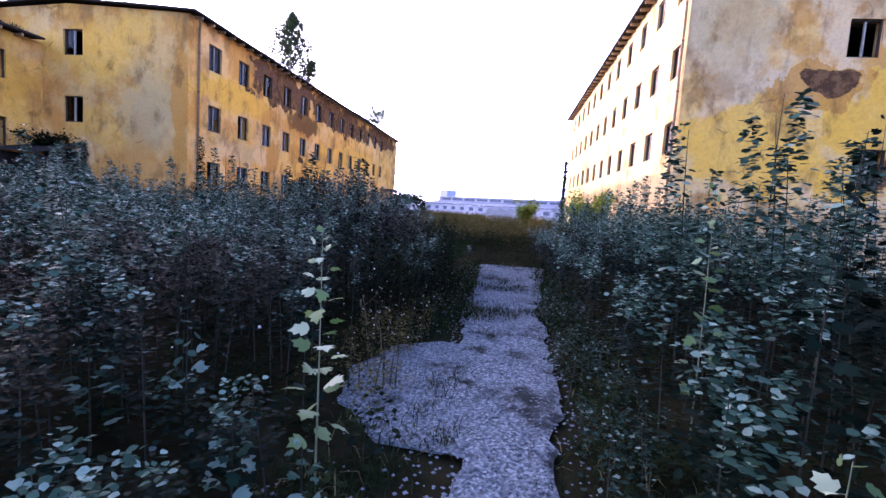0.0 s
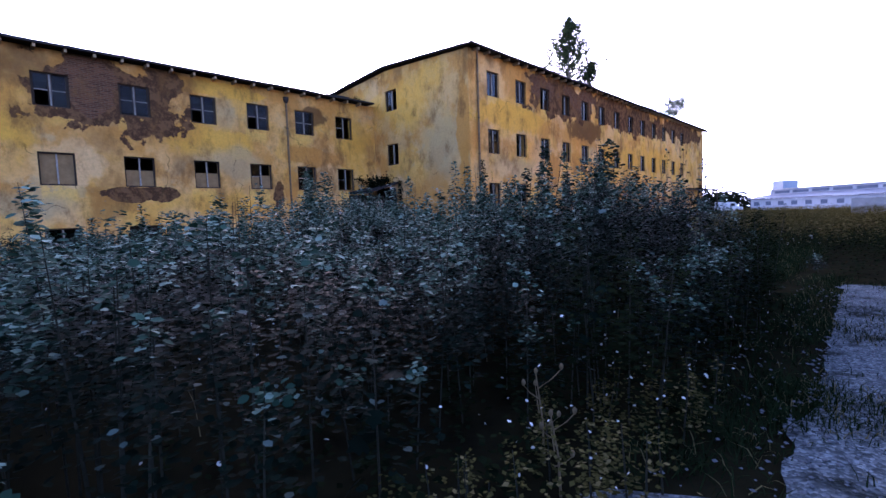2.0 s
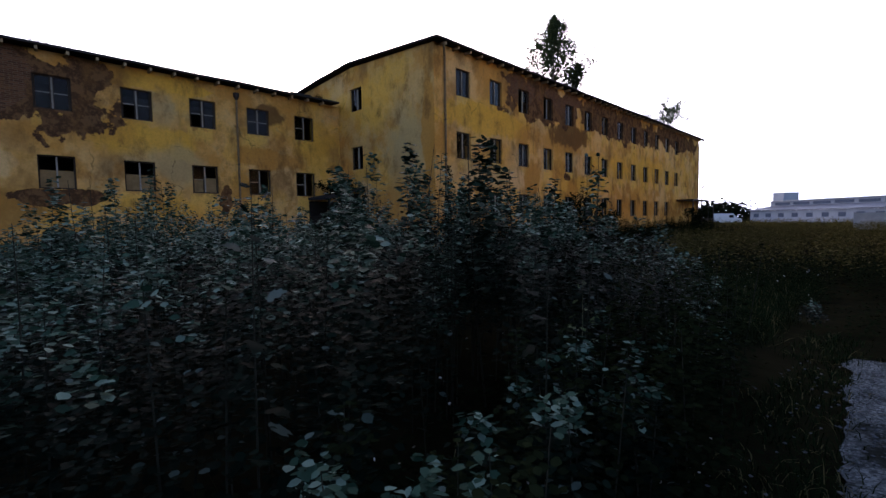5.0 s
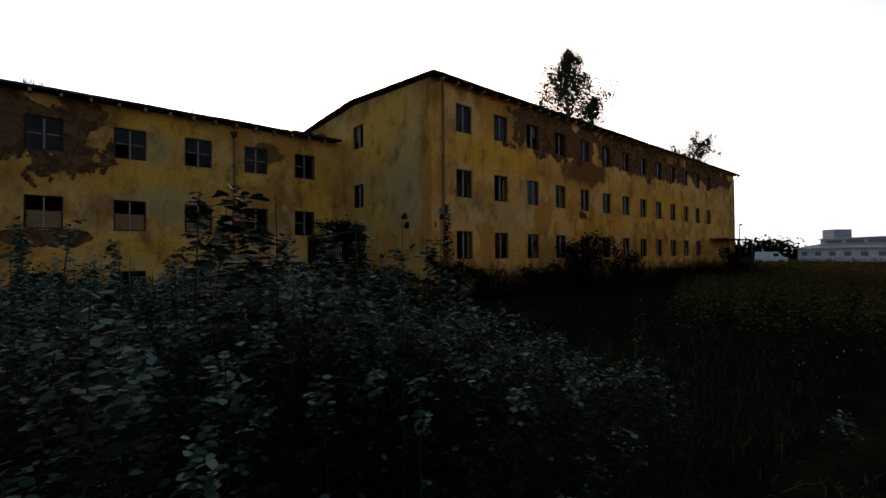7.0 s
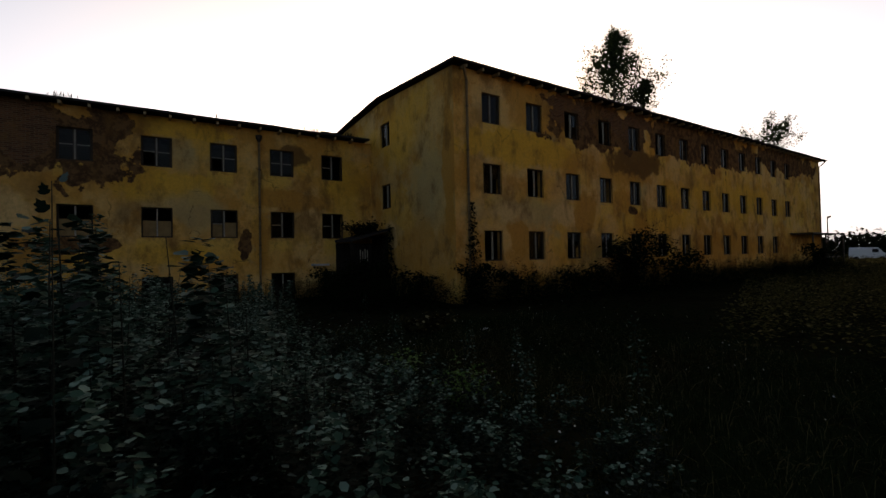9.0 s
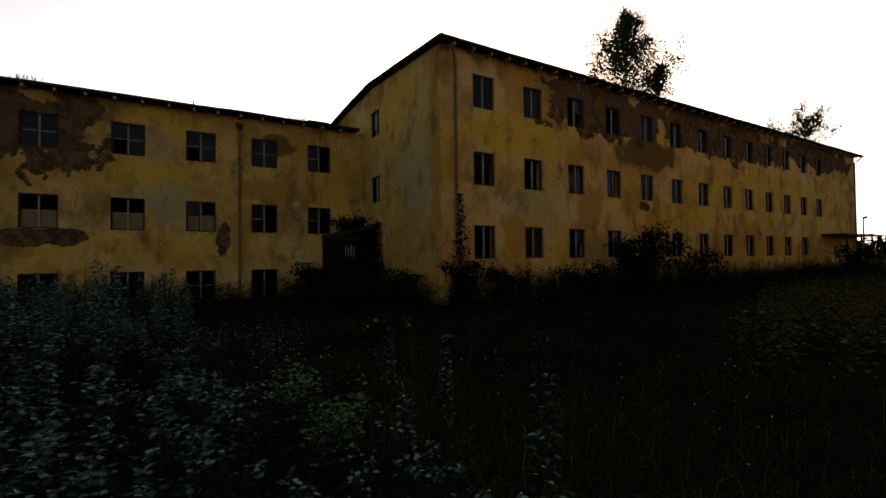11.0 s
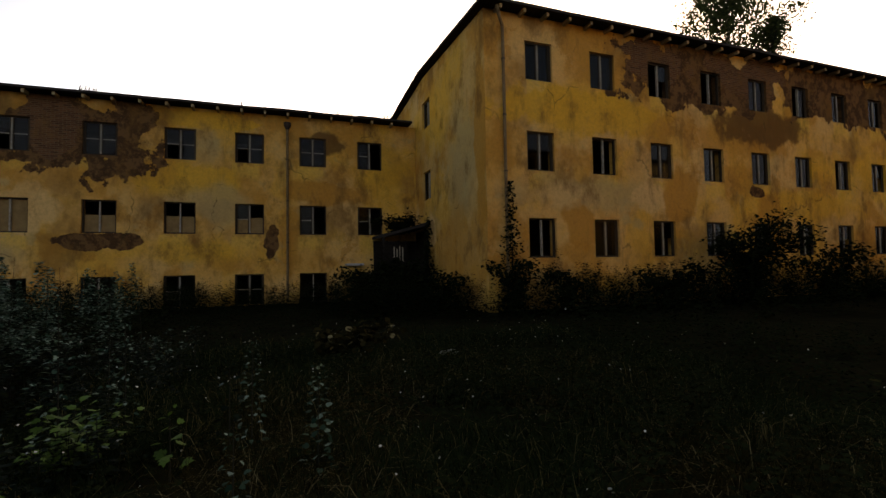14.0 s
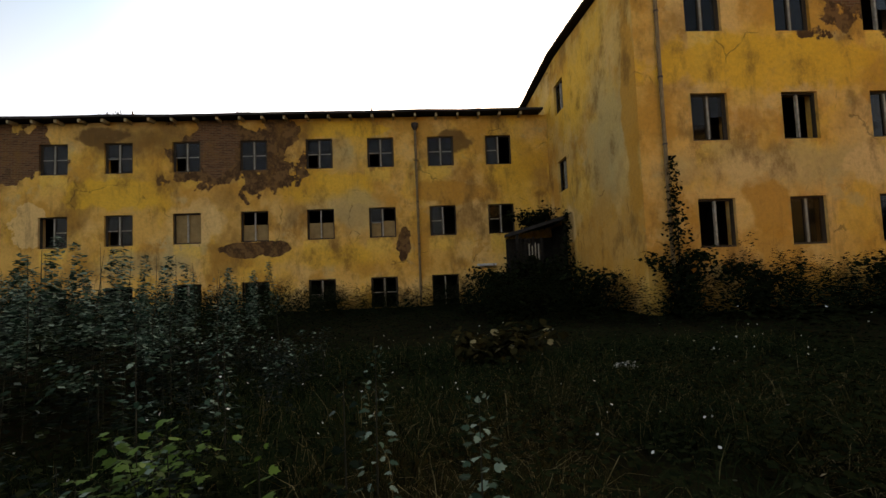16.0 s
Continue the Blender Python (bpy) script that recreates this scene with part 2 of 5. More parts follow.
M_R = plaster("plaster_lit", [], (0.47, 0.375, 0.18), clouds=0.25)
M_RG = plaster("plaster_far_gable", [
    (11.0, 4.6, 3.4, 1.8, "Ym"), (15.0, 5.0, 2.6, 2.2, "Yh"), (12.8, 6.8, 1.7, 0.9, "Oh"), (13.2, 7.0, 1.0, 0.5, "Uh"), (9.3, 9.5, 1.6, 3.0, "Gs"), (15.0, 3.6, 0.8, 0.5, "Bh")], (0.66, 0.46, 0.24), "x")
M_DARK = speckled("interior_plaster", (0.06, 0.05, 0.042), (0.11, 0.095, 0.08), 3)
M_ROOF = speckled("roofing_felt", (0.022, 0.02, 0.02), (0.05, 0.045, 0.042), 6, 0.9)
M_RAFT = speckled("rafter_wood", (0.26, 0.18, 0.10), (0.50, 0.38, 0.22), 12, 0.85)
M_WHITE = speckled("flaking_white_paint", (0.16, 0.13, 0.10), (0.46, 0.41, 0.33), 10, 0.7)
M_LINT = speckled("limewashed_lintel", (0.34, 0.25, 0.14), (0.58, 0.46, 0.29), 7, 0.85)
M_FRAME = speckled("old_brown_paint", (0.022, 0.016, 0.011), (0.065, 0.045, 0.03), 12, 0.7)
M_BOARD = speckled("hardboard", (0.20, 0.12, 0.05), (0.33, 0.21, 0.09), 5, 0.8)
M_PIPE = speckled("rusty_zinc", (0.14, 0.085, 0.045), (0.28, 0.19, 0.10), 8, 0.7, 0.3)
M_STEEL = speckled("dark_steel", (0.03, 0.026, 0.024), (0.08, 0.06, 0.05), 10, 0.6, 0.5)
M_BARK = speckled("young_bark", (0.012, 0.013, 0.008), (0.036, 0.036, 0.024), 30, 0.8, kind="Generated")
M_BIRCH = speckled("birch_bark", (0.10, 0.09, 0.08), (0.45, 0.43, 0.40), 9, 0.8)
M_DRY = speckled("dry_straw", (0.08, 0.055, 0.028), (0.22, 0.165, 0.085), 4, 0.8)
M_CONC = speckled("concrete_slabs", (0.34, 0.34, 0.33), (0.52, 0.51, 0.49), 2.5, 0.9)
M_WARE = speckled("pale_blue_sheet", (0.22, 0.25, 0.29), (0.32, 0.35, 0.39), 0.6, 0.6)
M_WAREDARK = speckled("blue_roof_sheet", (0.05, 0.068, 0.10), (0.09, 0.115, 0.16), 0.5, 0.6)
M_VAN = speckled("white_car_paint", (0.62, 0.62, 0.62), (0.72, 0.72, 0.72), 1.0, 0.3)
M_RUBBER = speckled("rubber", (0.015, 0.015, 0.015), (0.03, 0.03, 0.03), 20, 0.9)


def leafy(name, dark, light, pale, pale_share, translucent=0.12, rough=0.75, gloss=0.0, glint=False):
    """Leaves that differ from one to the next; a share of them is pale, for felted undersides and painted glints."""
    m, n, l, b = material(name, rough)
    b.inputs["Specular IOR Level"].default_value = gloss
    geo, info = n.new("ShaderNodeNewGeometry"), n.new("ShaderNodeObjectInfo")
    rnd = math_node(n, l, "FRACT", math_node(n, l, "ADD", geo.outputs["Random Per Island"], info.outputs["Random"]))
    k = 1.0 - pale_share
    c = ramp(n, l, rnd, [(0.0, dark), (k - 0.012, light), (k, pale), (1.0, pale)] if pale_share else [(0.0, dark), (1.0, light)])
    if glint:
        # glints of sky put into the colour: most leaves dark, some lighter
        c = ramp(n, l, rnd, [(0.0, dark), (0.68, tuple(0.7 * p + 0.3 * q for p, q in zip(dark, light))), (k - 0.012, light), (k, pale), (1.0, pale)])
    vein = noise_node(n, l, coords(n), 45, 3)
    c = blend(n, l, math_node(n, l, "MULTIPLY", vein, 0.4), c, dark)
    l.new(c, b.inputs["Base Color"])
    tr = n.new("ShaderNodeBsdfTranslucent")
    l.new(c, tr.inputs[0])
    mix = n.new("ShaderNodeMixShader")
    mix.inputs[0].default_value = translucent
    l.new(b.outputs[0], mix.inputs[1])
    l.new(tr.outputs[0], mix.inputs[2])
    l.new(mix.outputs[0], n["Material Output"].inputs[0])
    return m


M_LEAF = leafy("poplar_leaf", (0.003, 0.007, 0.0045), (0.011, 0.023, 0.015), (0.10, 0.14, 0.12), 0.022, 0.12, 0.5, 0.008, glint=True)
M_HERO = leafy("pale_poplar_leaf", (0.05, 0.11, 0.03), (0.16, 0.22, 0.08), (0.36, 0.41, 0.25), 0.34, 0.3, 0.5, 0.15)
M_STEM = speckled("downy_stem", (0.09, 0.10, 0.05), (0.20, 0.21, 0.12), 30, 0.8)
# pale leaf; also carries the sky light painted on the thicket's tops
M_SILVER = leafy("silvery_skylit_leaf", (0.010, 0.028, 0.017), (0.055, 0.110, 0.074), (0.18, 0.265, 0.205), 0.25, 0.15, 0.5, 0.015)
M_BOLD = leafy("broad_poplar_leaf", (0.006, 0.015, 0.009), (0.026, 0.050, 0.034), (0.13, 0.185, 0.145), 0.12, 0.15, 0.5, 0.01)
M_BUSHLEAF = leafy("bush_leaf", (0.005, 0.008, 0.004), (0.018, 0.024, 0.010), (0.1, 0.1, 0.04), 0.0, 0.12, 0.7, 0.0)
M_LIME = leafy("fresh_green_leaf", (0.035, 0.085, 0.014), (0.12, 0.23, 0.04), (0.1, 0.1, 0.04), 0.0, 0.3, 0.45, 0.1)
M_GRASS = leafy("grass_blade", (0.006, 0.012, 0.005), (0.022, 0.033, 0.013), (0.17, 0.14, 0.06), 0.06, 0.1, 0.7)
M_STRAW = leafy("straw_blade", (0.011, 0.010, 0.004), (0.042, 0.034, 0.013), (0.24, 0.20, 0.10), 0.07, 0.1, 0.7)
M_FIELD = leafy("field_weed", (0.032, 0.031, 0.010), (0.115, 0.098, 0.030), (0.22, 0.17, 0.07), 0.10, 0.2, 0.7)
# sunshine put into the leaf colour, as the block shades these bushes
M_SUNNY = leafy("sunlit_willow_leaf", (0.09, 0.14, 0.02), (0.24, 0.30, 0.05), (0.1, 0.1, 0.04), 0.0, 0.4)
M_BIRCHLEAF = leafy("birch_leaf", (0.025, 0.045, 0.02), (0.08, 0.11, 0.04), (0.1, 0.1, 0.04), 0.0, 0.25)

# glass: clear, with the gloss of a pane
M_GLASS, n_, l_, b_ = material("window_glass", 0.05)
gl, tp, fr, mx = n_.new("ShaderNodeBsdfGlossy"), n_.new("ShaderNodeBsdfTransparent"), n_.new("ShaderNodeFresnel"), n_.new("ShaderNodeMixShader")
gl.inputs["Roughness"].default_value, fr.inputs["IOR"].default_value = 0.03, 1.23
tp.inputs[0].default_value = (0.35, 0.38, 0.40, 1)
l_.new(fr.outputs[0], mx.inputs[0])
l_.new(tp.outputs[0], mx.inputs[1])
l_.new(gl.outputs[0], mx.inputs[2])
l_.new(mx.outputs[0], n_["Material Output"].inputs[0])


# ---- mesh helpers ----
def mesh_of(name, verts, faces, mat):
    me = bpy.data.meshes.new(name)
    me.from_pydata([tuple(v) for v in verts], [], [tuple(f) for f in faces])
    me.materials.append(mat)
    return me


def box_into(vs, fs, lo, hi):
    k = len(vs)
    for z in (lo[2], hi[2]):
        vs += [(lo[0], lo[1], z), (hi[0], lo[1], z), (hi[0], hi[1], z), (lo[0], hi[1], z)]
    fs += [tuple(k + i for i in f) for f in ((3, 2, 1, 0), (4, 5, 6, 7), (0, 1, 5, 4), (1, 2, 6, 5), (2, 3, 7, 6), (3, 0, 4, 7))]


def box_mesh(name, boxes, mat):
    vs, fs = [], []
    for lo, hi in boxes:
        box_into(vs, fs, lo, hi)
    return mesh_of(name, vs, fs, mat)


def tube_into(vs, fs, pts, radii, sides=5):
    k = len(vs)
    for i, p in enumerate(pts):
        d = (Vector(pts[min(i + 1, len(pts) - 1)]) - Vector(pts[max(i - 1, 0)])).normalized()
        a = d.orthogonal().normalized()
        c = d.cross(a)
        for s in range(sides):
            w = 2 * math.pi * s / sides
            vs.append(tuple(Vector(p) + radii[i] * (math.cos(w) * a + math.sin(w) * c)))
    for i in range(len(pts) - 1):
        for s in range(sides):
            a, c = k + i * sides + s, k + i * sides + (s + 1) % sides
            fs.append((a, c, c + sides, a + sides))
    fs.append(tuple(k + (len(pts) - 1) * sides + s for s in range(sides)))
    fs.append(tuple(k + sides - 1 - s for s in range(sides)))


def child(name, me, parent, m=None, label=""):
    ob = new(name, me)
    ob.parent = parent
    if m is not None:
        ob.matrix_basis = m
    if label:
        ob["label"] = label
    return ob


def thing(name, label, category, group="", kind="", me=None):
    return tagged(new(name, me), label, category, group, kind)


# ---- ground and path ----
def walk_gap(x, y):
    """Distance to the trodden line."""
    pts = [(1.85, -4), (1.85, 0), (1.55, 3), (1.5, 7), (1.1, 9.5), (0.15, 12.6), (-0.6, 13.9), (-1.5, 14.4), (-2.5, 14.15)]
    best = 99
    for (ax, ay), (bx, by) in zip(pts, pts[1:]):
        dx, dy = bx - ax, by - ay
        s = min(1, max(0, ((x - ax) * dx + (y - ay) * dy) / (dx * dx + dy * dy)))
        best = min(best, math.hypot(x - ax - s * dx, y - ay - s * dy))
    return best


def ground_z(x, y):
    far = min(1.0, max(0.0, (abs(x - 1.7) - 1.2) / 3.0))
    return far * 0.10 * noise.noise((x * 0.25, y * 0.25, 3.0)) - 0.02 + (-0.0 if x > -18 else 0)


def build_ground():
    xs = [-3000, -600, -120, -60] + [-40 + i * 1.0 for i in range(71)] + [60, 150, 600, 3000]
    ys = [-3000, -600, -100, -40] + [-16 + i * 1.0 for i in range(91)] + [110, 200, 600, 3000]
    vs = [(x, y, ground_z(x, y)) for y in ys for x in xs]
    w = len(xs)
    fs = [(j * w + i, j * w + i + 1, (j + 1) * w + i + 1, (j + 1) * w + i) for j in range(len(ys) - 1) for i in range(w - 1)]
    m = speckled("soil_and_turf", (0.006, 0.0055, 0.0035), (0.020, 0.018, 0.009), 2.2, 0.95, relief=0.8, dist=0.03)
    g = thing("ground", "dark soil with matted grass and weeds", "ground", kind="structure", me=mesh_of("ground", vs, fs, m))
    for p in g.data.polygons:
        p.use_smooth = True


def build_path():
    """Broken gravelly asphalt strip, with a patch beside it; the outline is ragged."""
    def slab(name, cx, cy, rows, label, top):
        vs, fs = [], []
        for y, a, b in rows:
            for k in range(9):
                s = k / 8
                x = a + (b - a) * s + ((0.05 * noise.noise((y * 3, k, cx)) + 0.05 * noise.noise((y * 9, k, cx))) if k in (0, 8) else 0)
                zz = top + 0.006 * noise.noise((x * 1.5, y * 1.5, 1)) - (0.016 if k in (0, 8) else 0)
                vs.append((x, y + 0.06 * noise.noise((x * 3, y, 5)), zz))
        for j in range(len(rows) - 1):
            for k in range(8):
                a = j * 9 + k
                fs.append((a, a + 1, a + 10, a + 9))
        ob = thing(name, label, "path", kind="structure", me=mesh_of(name, vs, fs, M_PATH))
        for p in ob.data.polygons:
            p.use_smooth = True
    rows = []
    y = -3.0
    while y < 11.4:
        a, b = (1.40, 2.34) if y < 6 else (1.40 - (y - 6) * 0.04, 2.34 + (y - 6) * 0.09)
        near = min(1.0, max(0.0, (3.0 - y) / 1.0))
        a, b = a + 0.30 * near, b - 0.16 * near
        a += 0.12 * noise.noise((y * 0.9, 0, 0)) + 0.06 * noise.noise((y * 4, 2, 0))
        b += 0.10 * noise.noise((y * 0.9, 7, 0)) + 0.06 * noise.noise((y * 4, 9, 0))
        rows.append((y, a, b))
        y += 0.12
    slab("path", 0, 0, rows, "broken grey gravelly asphalt path between weeds", 0.03)
    rows = []
    y = 1.9
    while y < 4.2:
        s = (y - 1.9) / 2.3
        rows.append((y, 1.55 - 0.95 * math.sin(min(1.0, max(0.0, s)) * 3.1) ** 0.4 + 0.12 * noise.noise((y * 3, 1, 1)), 1.78))
        y += 0.1
    slab("pavement", 3, 3, rows, "crumbling grey asphalt patch beside the path", 0.018)


M_PATH, n_, l_, b_ = material("gravelly_asphalt", 0.85)
v_ = coords(n_)
vo = n_.new("ShaderNodeTexVoronoi")
vo.inputs["Scale"].default_value = 55
l_.new(v_, vo.inputs["Vector"])
base_ = ramp(n_, l_, vo.outputs["Color"], [(0.1, (0.045, 0.052, 0.054)), (0.5, (0.090, 0.104, 0.109)), (0.95, (0.20, 0.225, 0.235))])
base_ = blend(n_, l_, smooth(n_, l_, noise_node(n_, l_, v_, 1.6, 5), 0.52, 0.66), base_, (0.022, 0.024, 0.021))
l_.new(base_, b_.inputs["Base Color"])
bump(n_, l_, b_, vo.outputs["Distance"], 0.7, 0.012)


# ---- buildings ----
def wall_mesh(name, u0, u1, z0, z1, holes, depth, put, mat):
    """A wall from u0 to u1 and z0 to z1 with holes (ua, ub, za, zb) right through its depth; put(u, d, z) gives the place, d runs inward."""
    us = sorted({u0, u1, *[h[0] for h in holes], *[h[1] for h in holes]})
    zs = sorted({z0, z1, *[h[2] for h in holes], *[h[3] for h in holes]})
    index, vs, fs = {}, [], []

    def vert(u, d, z):
        key = (round(u, 4), d, round(z, 4))
        if key not in index:
            index[key] = len(vs)
            vs.append(put(u, d, z))
        return index[key]

    def solid(i, j):
        if i < 0 or j < 0 or i >= len(us) - 1 or j >= len(zs) - 1:
            return False
        u, z = (us[i] + us[i + 1]) / 2, (zs[j] + zs[j + 1]) / 2
        return not any(h[0] < u < h[1] and h[2] < z < h[3] for h in holes)

    for i in range(len(us) - 1):
        for j in range(len(zs) - 1):
            if not solid(i, j):
                continue
            a, b, c, e = us[i], us[i + 1], zs[j], zs[j + 1]
            fs.append((vert(a, 0, c), vert(b, 0, c), vert(b, 0, e), vert(a, 0, e)))
            fs.append((vert(a, depth, e), vert(b, depth, e), vert(b, depth, c), vert(a, depth, c)))
            for (di, dj, p, q) in ((-1, 0, (a, c), (a, e)), (1, 0, (b, e), (b, c)), (0, -1, (b, c), (a, c)), (0, 1, (a, e), (b, e))):
                if not solid(i + di, j + dj):
                    fs.append((vert(p[0], 0, p[1]), vert(q[0], 0, q[1]), vert(q[0], depth, q[1]), vert(p[0], depth, p[1])))
    me = mesh_of(name, vs, fs, mat)
    bm = bmesh.new()
    bm.from_mesh(me)
    bmesh.ops.recalc_face_normals(bm, faces=bm.faces)
    bm.to_mesh(me)
    bm.free()
    return me


WIN = {}


def window_meshes(w, h):
    """Meshes of a two-casement window w wide and h high, outer face at d = 0, along +u (local x), inward +y."""
    key = (w, h)
    if key not in WIN:
        f = 0.06
        WIN[key] = {
            "frame": box_mesh("window", [((0, 0, 0), (f, 0.09, h)), ((w - f, 0, 0), (w, 0.09, h)), ((f, 0, h - f), (w - f, 0.09, h)), ((f, 0, 0), (w - f, 0.09, f))], M_FRAME),
            "mullion": box_mesh("mullion", [((w / 2 - 0.026, -0.008, f), (w / 2 + 0.026, 0.08, h - f))], M_WHITE),
            "bar": box_mesh("glazing_bar", [((f, 0.02, h * 0.5 - 0.018), (w / 2 - 0.035, 0.06, h * 0.5 + 0.018))], M_WHITE),
            "stile": box_mesh("casement", [((f, 0.012, f), (f + 0.035, 0.06, h - f)), ((w / 2 - 0.075, 0.012, f), (w / 2 - 0.037, 0.06, h - f))], M_FRAME),
            "tall": box_mesh("pane", [((f + 0.03, 0.038, f), (w / 2 - 0.04, 0.043, h - f))], M_GLASS),
            "half": box_mesh("pane", [((f + 0.03, 0.038, h * 0.5 + 0.02), (w / 2 - 0.04, 0.043, h - f))], M_GLASS),
            "sill": box_mesh("sill", [((-0.06, -0.09, -0.05), (w + 0.06, 0.12, -0.004))], M_FRAME),
            "board": box_mesh("board", [((f, 0.09, f), (w - f, 0.105, h * 0.56))], M_BOARD),
            "boardfull": box_mesh("board", [((f, 0.09, f), (w - f, 0.105, h - f))], M_BOARD),
            "lintel": box_mesh("lintel", [((-0.12, -0.012, h + 0.01), (w + 0.14, 0.10, h + 0.15))], M_LINT),
        }
    return WIN[key]


def add_window(parent, m, w, h, state, bars, lintel=False):
    """A window as a part; state: one letter each for the two casements: g glazed, h half glazed, o empty; b boarded below, f boarded over."""
    k = window_meshes(w, h)
    fr = child("window", k["frame"], parent, m)
    child("sill", k["sill"], fr)
    child("mullion", k["mullion"], fr, None, "flaking white mullion")
    for side in (0, 1):
        sh = Matrix.Translation((side * (w / 2 - 0.03), 0, 0))
        s = state[side]
        if s != "o":
            child("casement", k["stile"], fr, sh)
            if bars:
                child("glazing_bar", k["bar"], fr, sh)
        if s == "g":
            child("pane", k["tall"], fr, sh)
        if s == "h":
            child("pane", k["half"], fr, sh)
    if "b" in state:
        child("board", k["board"], fr, None, "brown hardboard sheet")
    if "f" in state:
        child("board", k["boardfull"], fr, None, "brown hardboard sheet")
    if lintel:
        child("lintel", k["lintel"], fr, None, "pale limewashed lintel")
    return fr


def downpipe(parent, x, y, z0, z1, out=(0.1, 0), hopper=True, top=None):
    vs, fs = [], []
    pts = [(x, y, z0), (x, y, (z0 + z1) / 2), (x, y, z1)]
    if top:
        pts += [(x + (top[0] - x) * 0.5, y + (top[1] - y) * 0.5, z1 + 0.18), top]
    tube_into(vs, fs, pts, [0.055] * len(pts), 8)
    p = child("downpipe", mesh_of("downpipe", vs, fs, M_PIPE), parent, None, "rust-stained zinc downpipe")
    if hopper:
        vs, fs = [], []
        tube_into(vs, fs, [(x, y, z1 - 0.05), (x, y, z1 + 0.12), (x, y, z1 + 0.28)], [0.06, 0.15, 0.17], 8)
        child("hopper", mesh_of("hopper", vs, fs, M_STEEL), p)
    z = z0 + 0.8
    while z < z1:
        vs, fs = [], []
        tube_into(vs, fs, [(x, y, z), (x, y, z + 0.04)], [0.07, 0.07], 8)
        child("clamp", mesh_of("clamp", vs, fs, M_STEEL), p)
        z += 1.9
    return p


def rafters(parent, places, size, turn):
    vs, fs = [], []
    box_into(vs, fs, (-size[0] / 2, 0, 0), (size[0] / 2, size[1], size[2]))
    me = mesh_of("rafter_end", vs, fs, M_RAFT)
    for x, y, z in places:
        child("rafter_end", me, parent, pose(x, y, z, random.uniform(-3, 3), 0, turn + random.uniform(-4, 4)))


def roof_mesh(name, profile, y0, y1, thick, mat, cuts=24):
    """A roof sheet over a profile of (x, z), from y0 to y1, with a sagging, uneven edge."""
    vs, fs, k = [], [], len(profile)
    for j in range(cuts + 1):
        y = y0 + (y1 - y0) * j / cuts
        for x, z in profile:
            vs.append((x, y, z + 0.035 * noise.noise((x * 0.3, y * 0.45, 9))))
        for x, z in profile:
            vs.append((x, y, vs[-k][2] - thick))
    s = 2 * k
    for j in range(cuts):
        for i in range(k - 1):
            a = j * s + i
            fs.append((a, a + 1, a + 1 + s, a + s))
            b = a + k
            fs.append((b, b + s, b + 1 + s, b + 1))
        fs.append((j * s, j * s + s, j * s + s + k, j * s + k))
        e = j * s + k - 1
        fs.append((e, e + k, e + k + s, e + s))
    for j in (0, cuts):
        for i in range(k - 1):
            a = j * s + i
            fs.append((a, a + k, a + k + 1, a + 1))
    return mesh_of(name, vs, fs, mat)


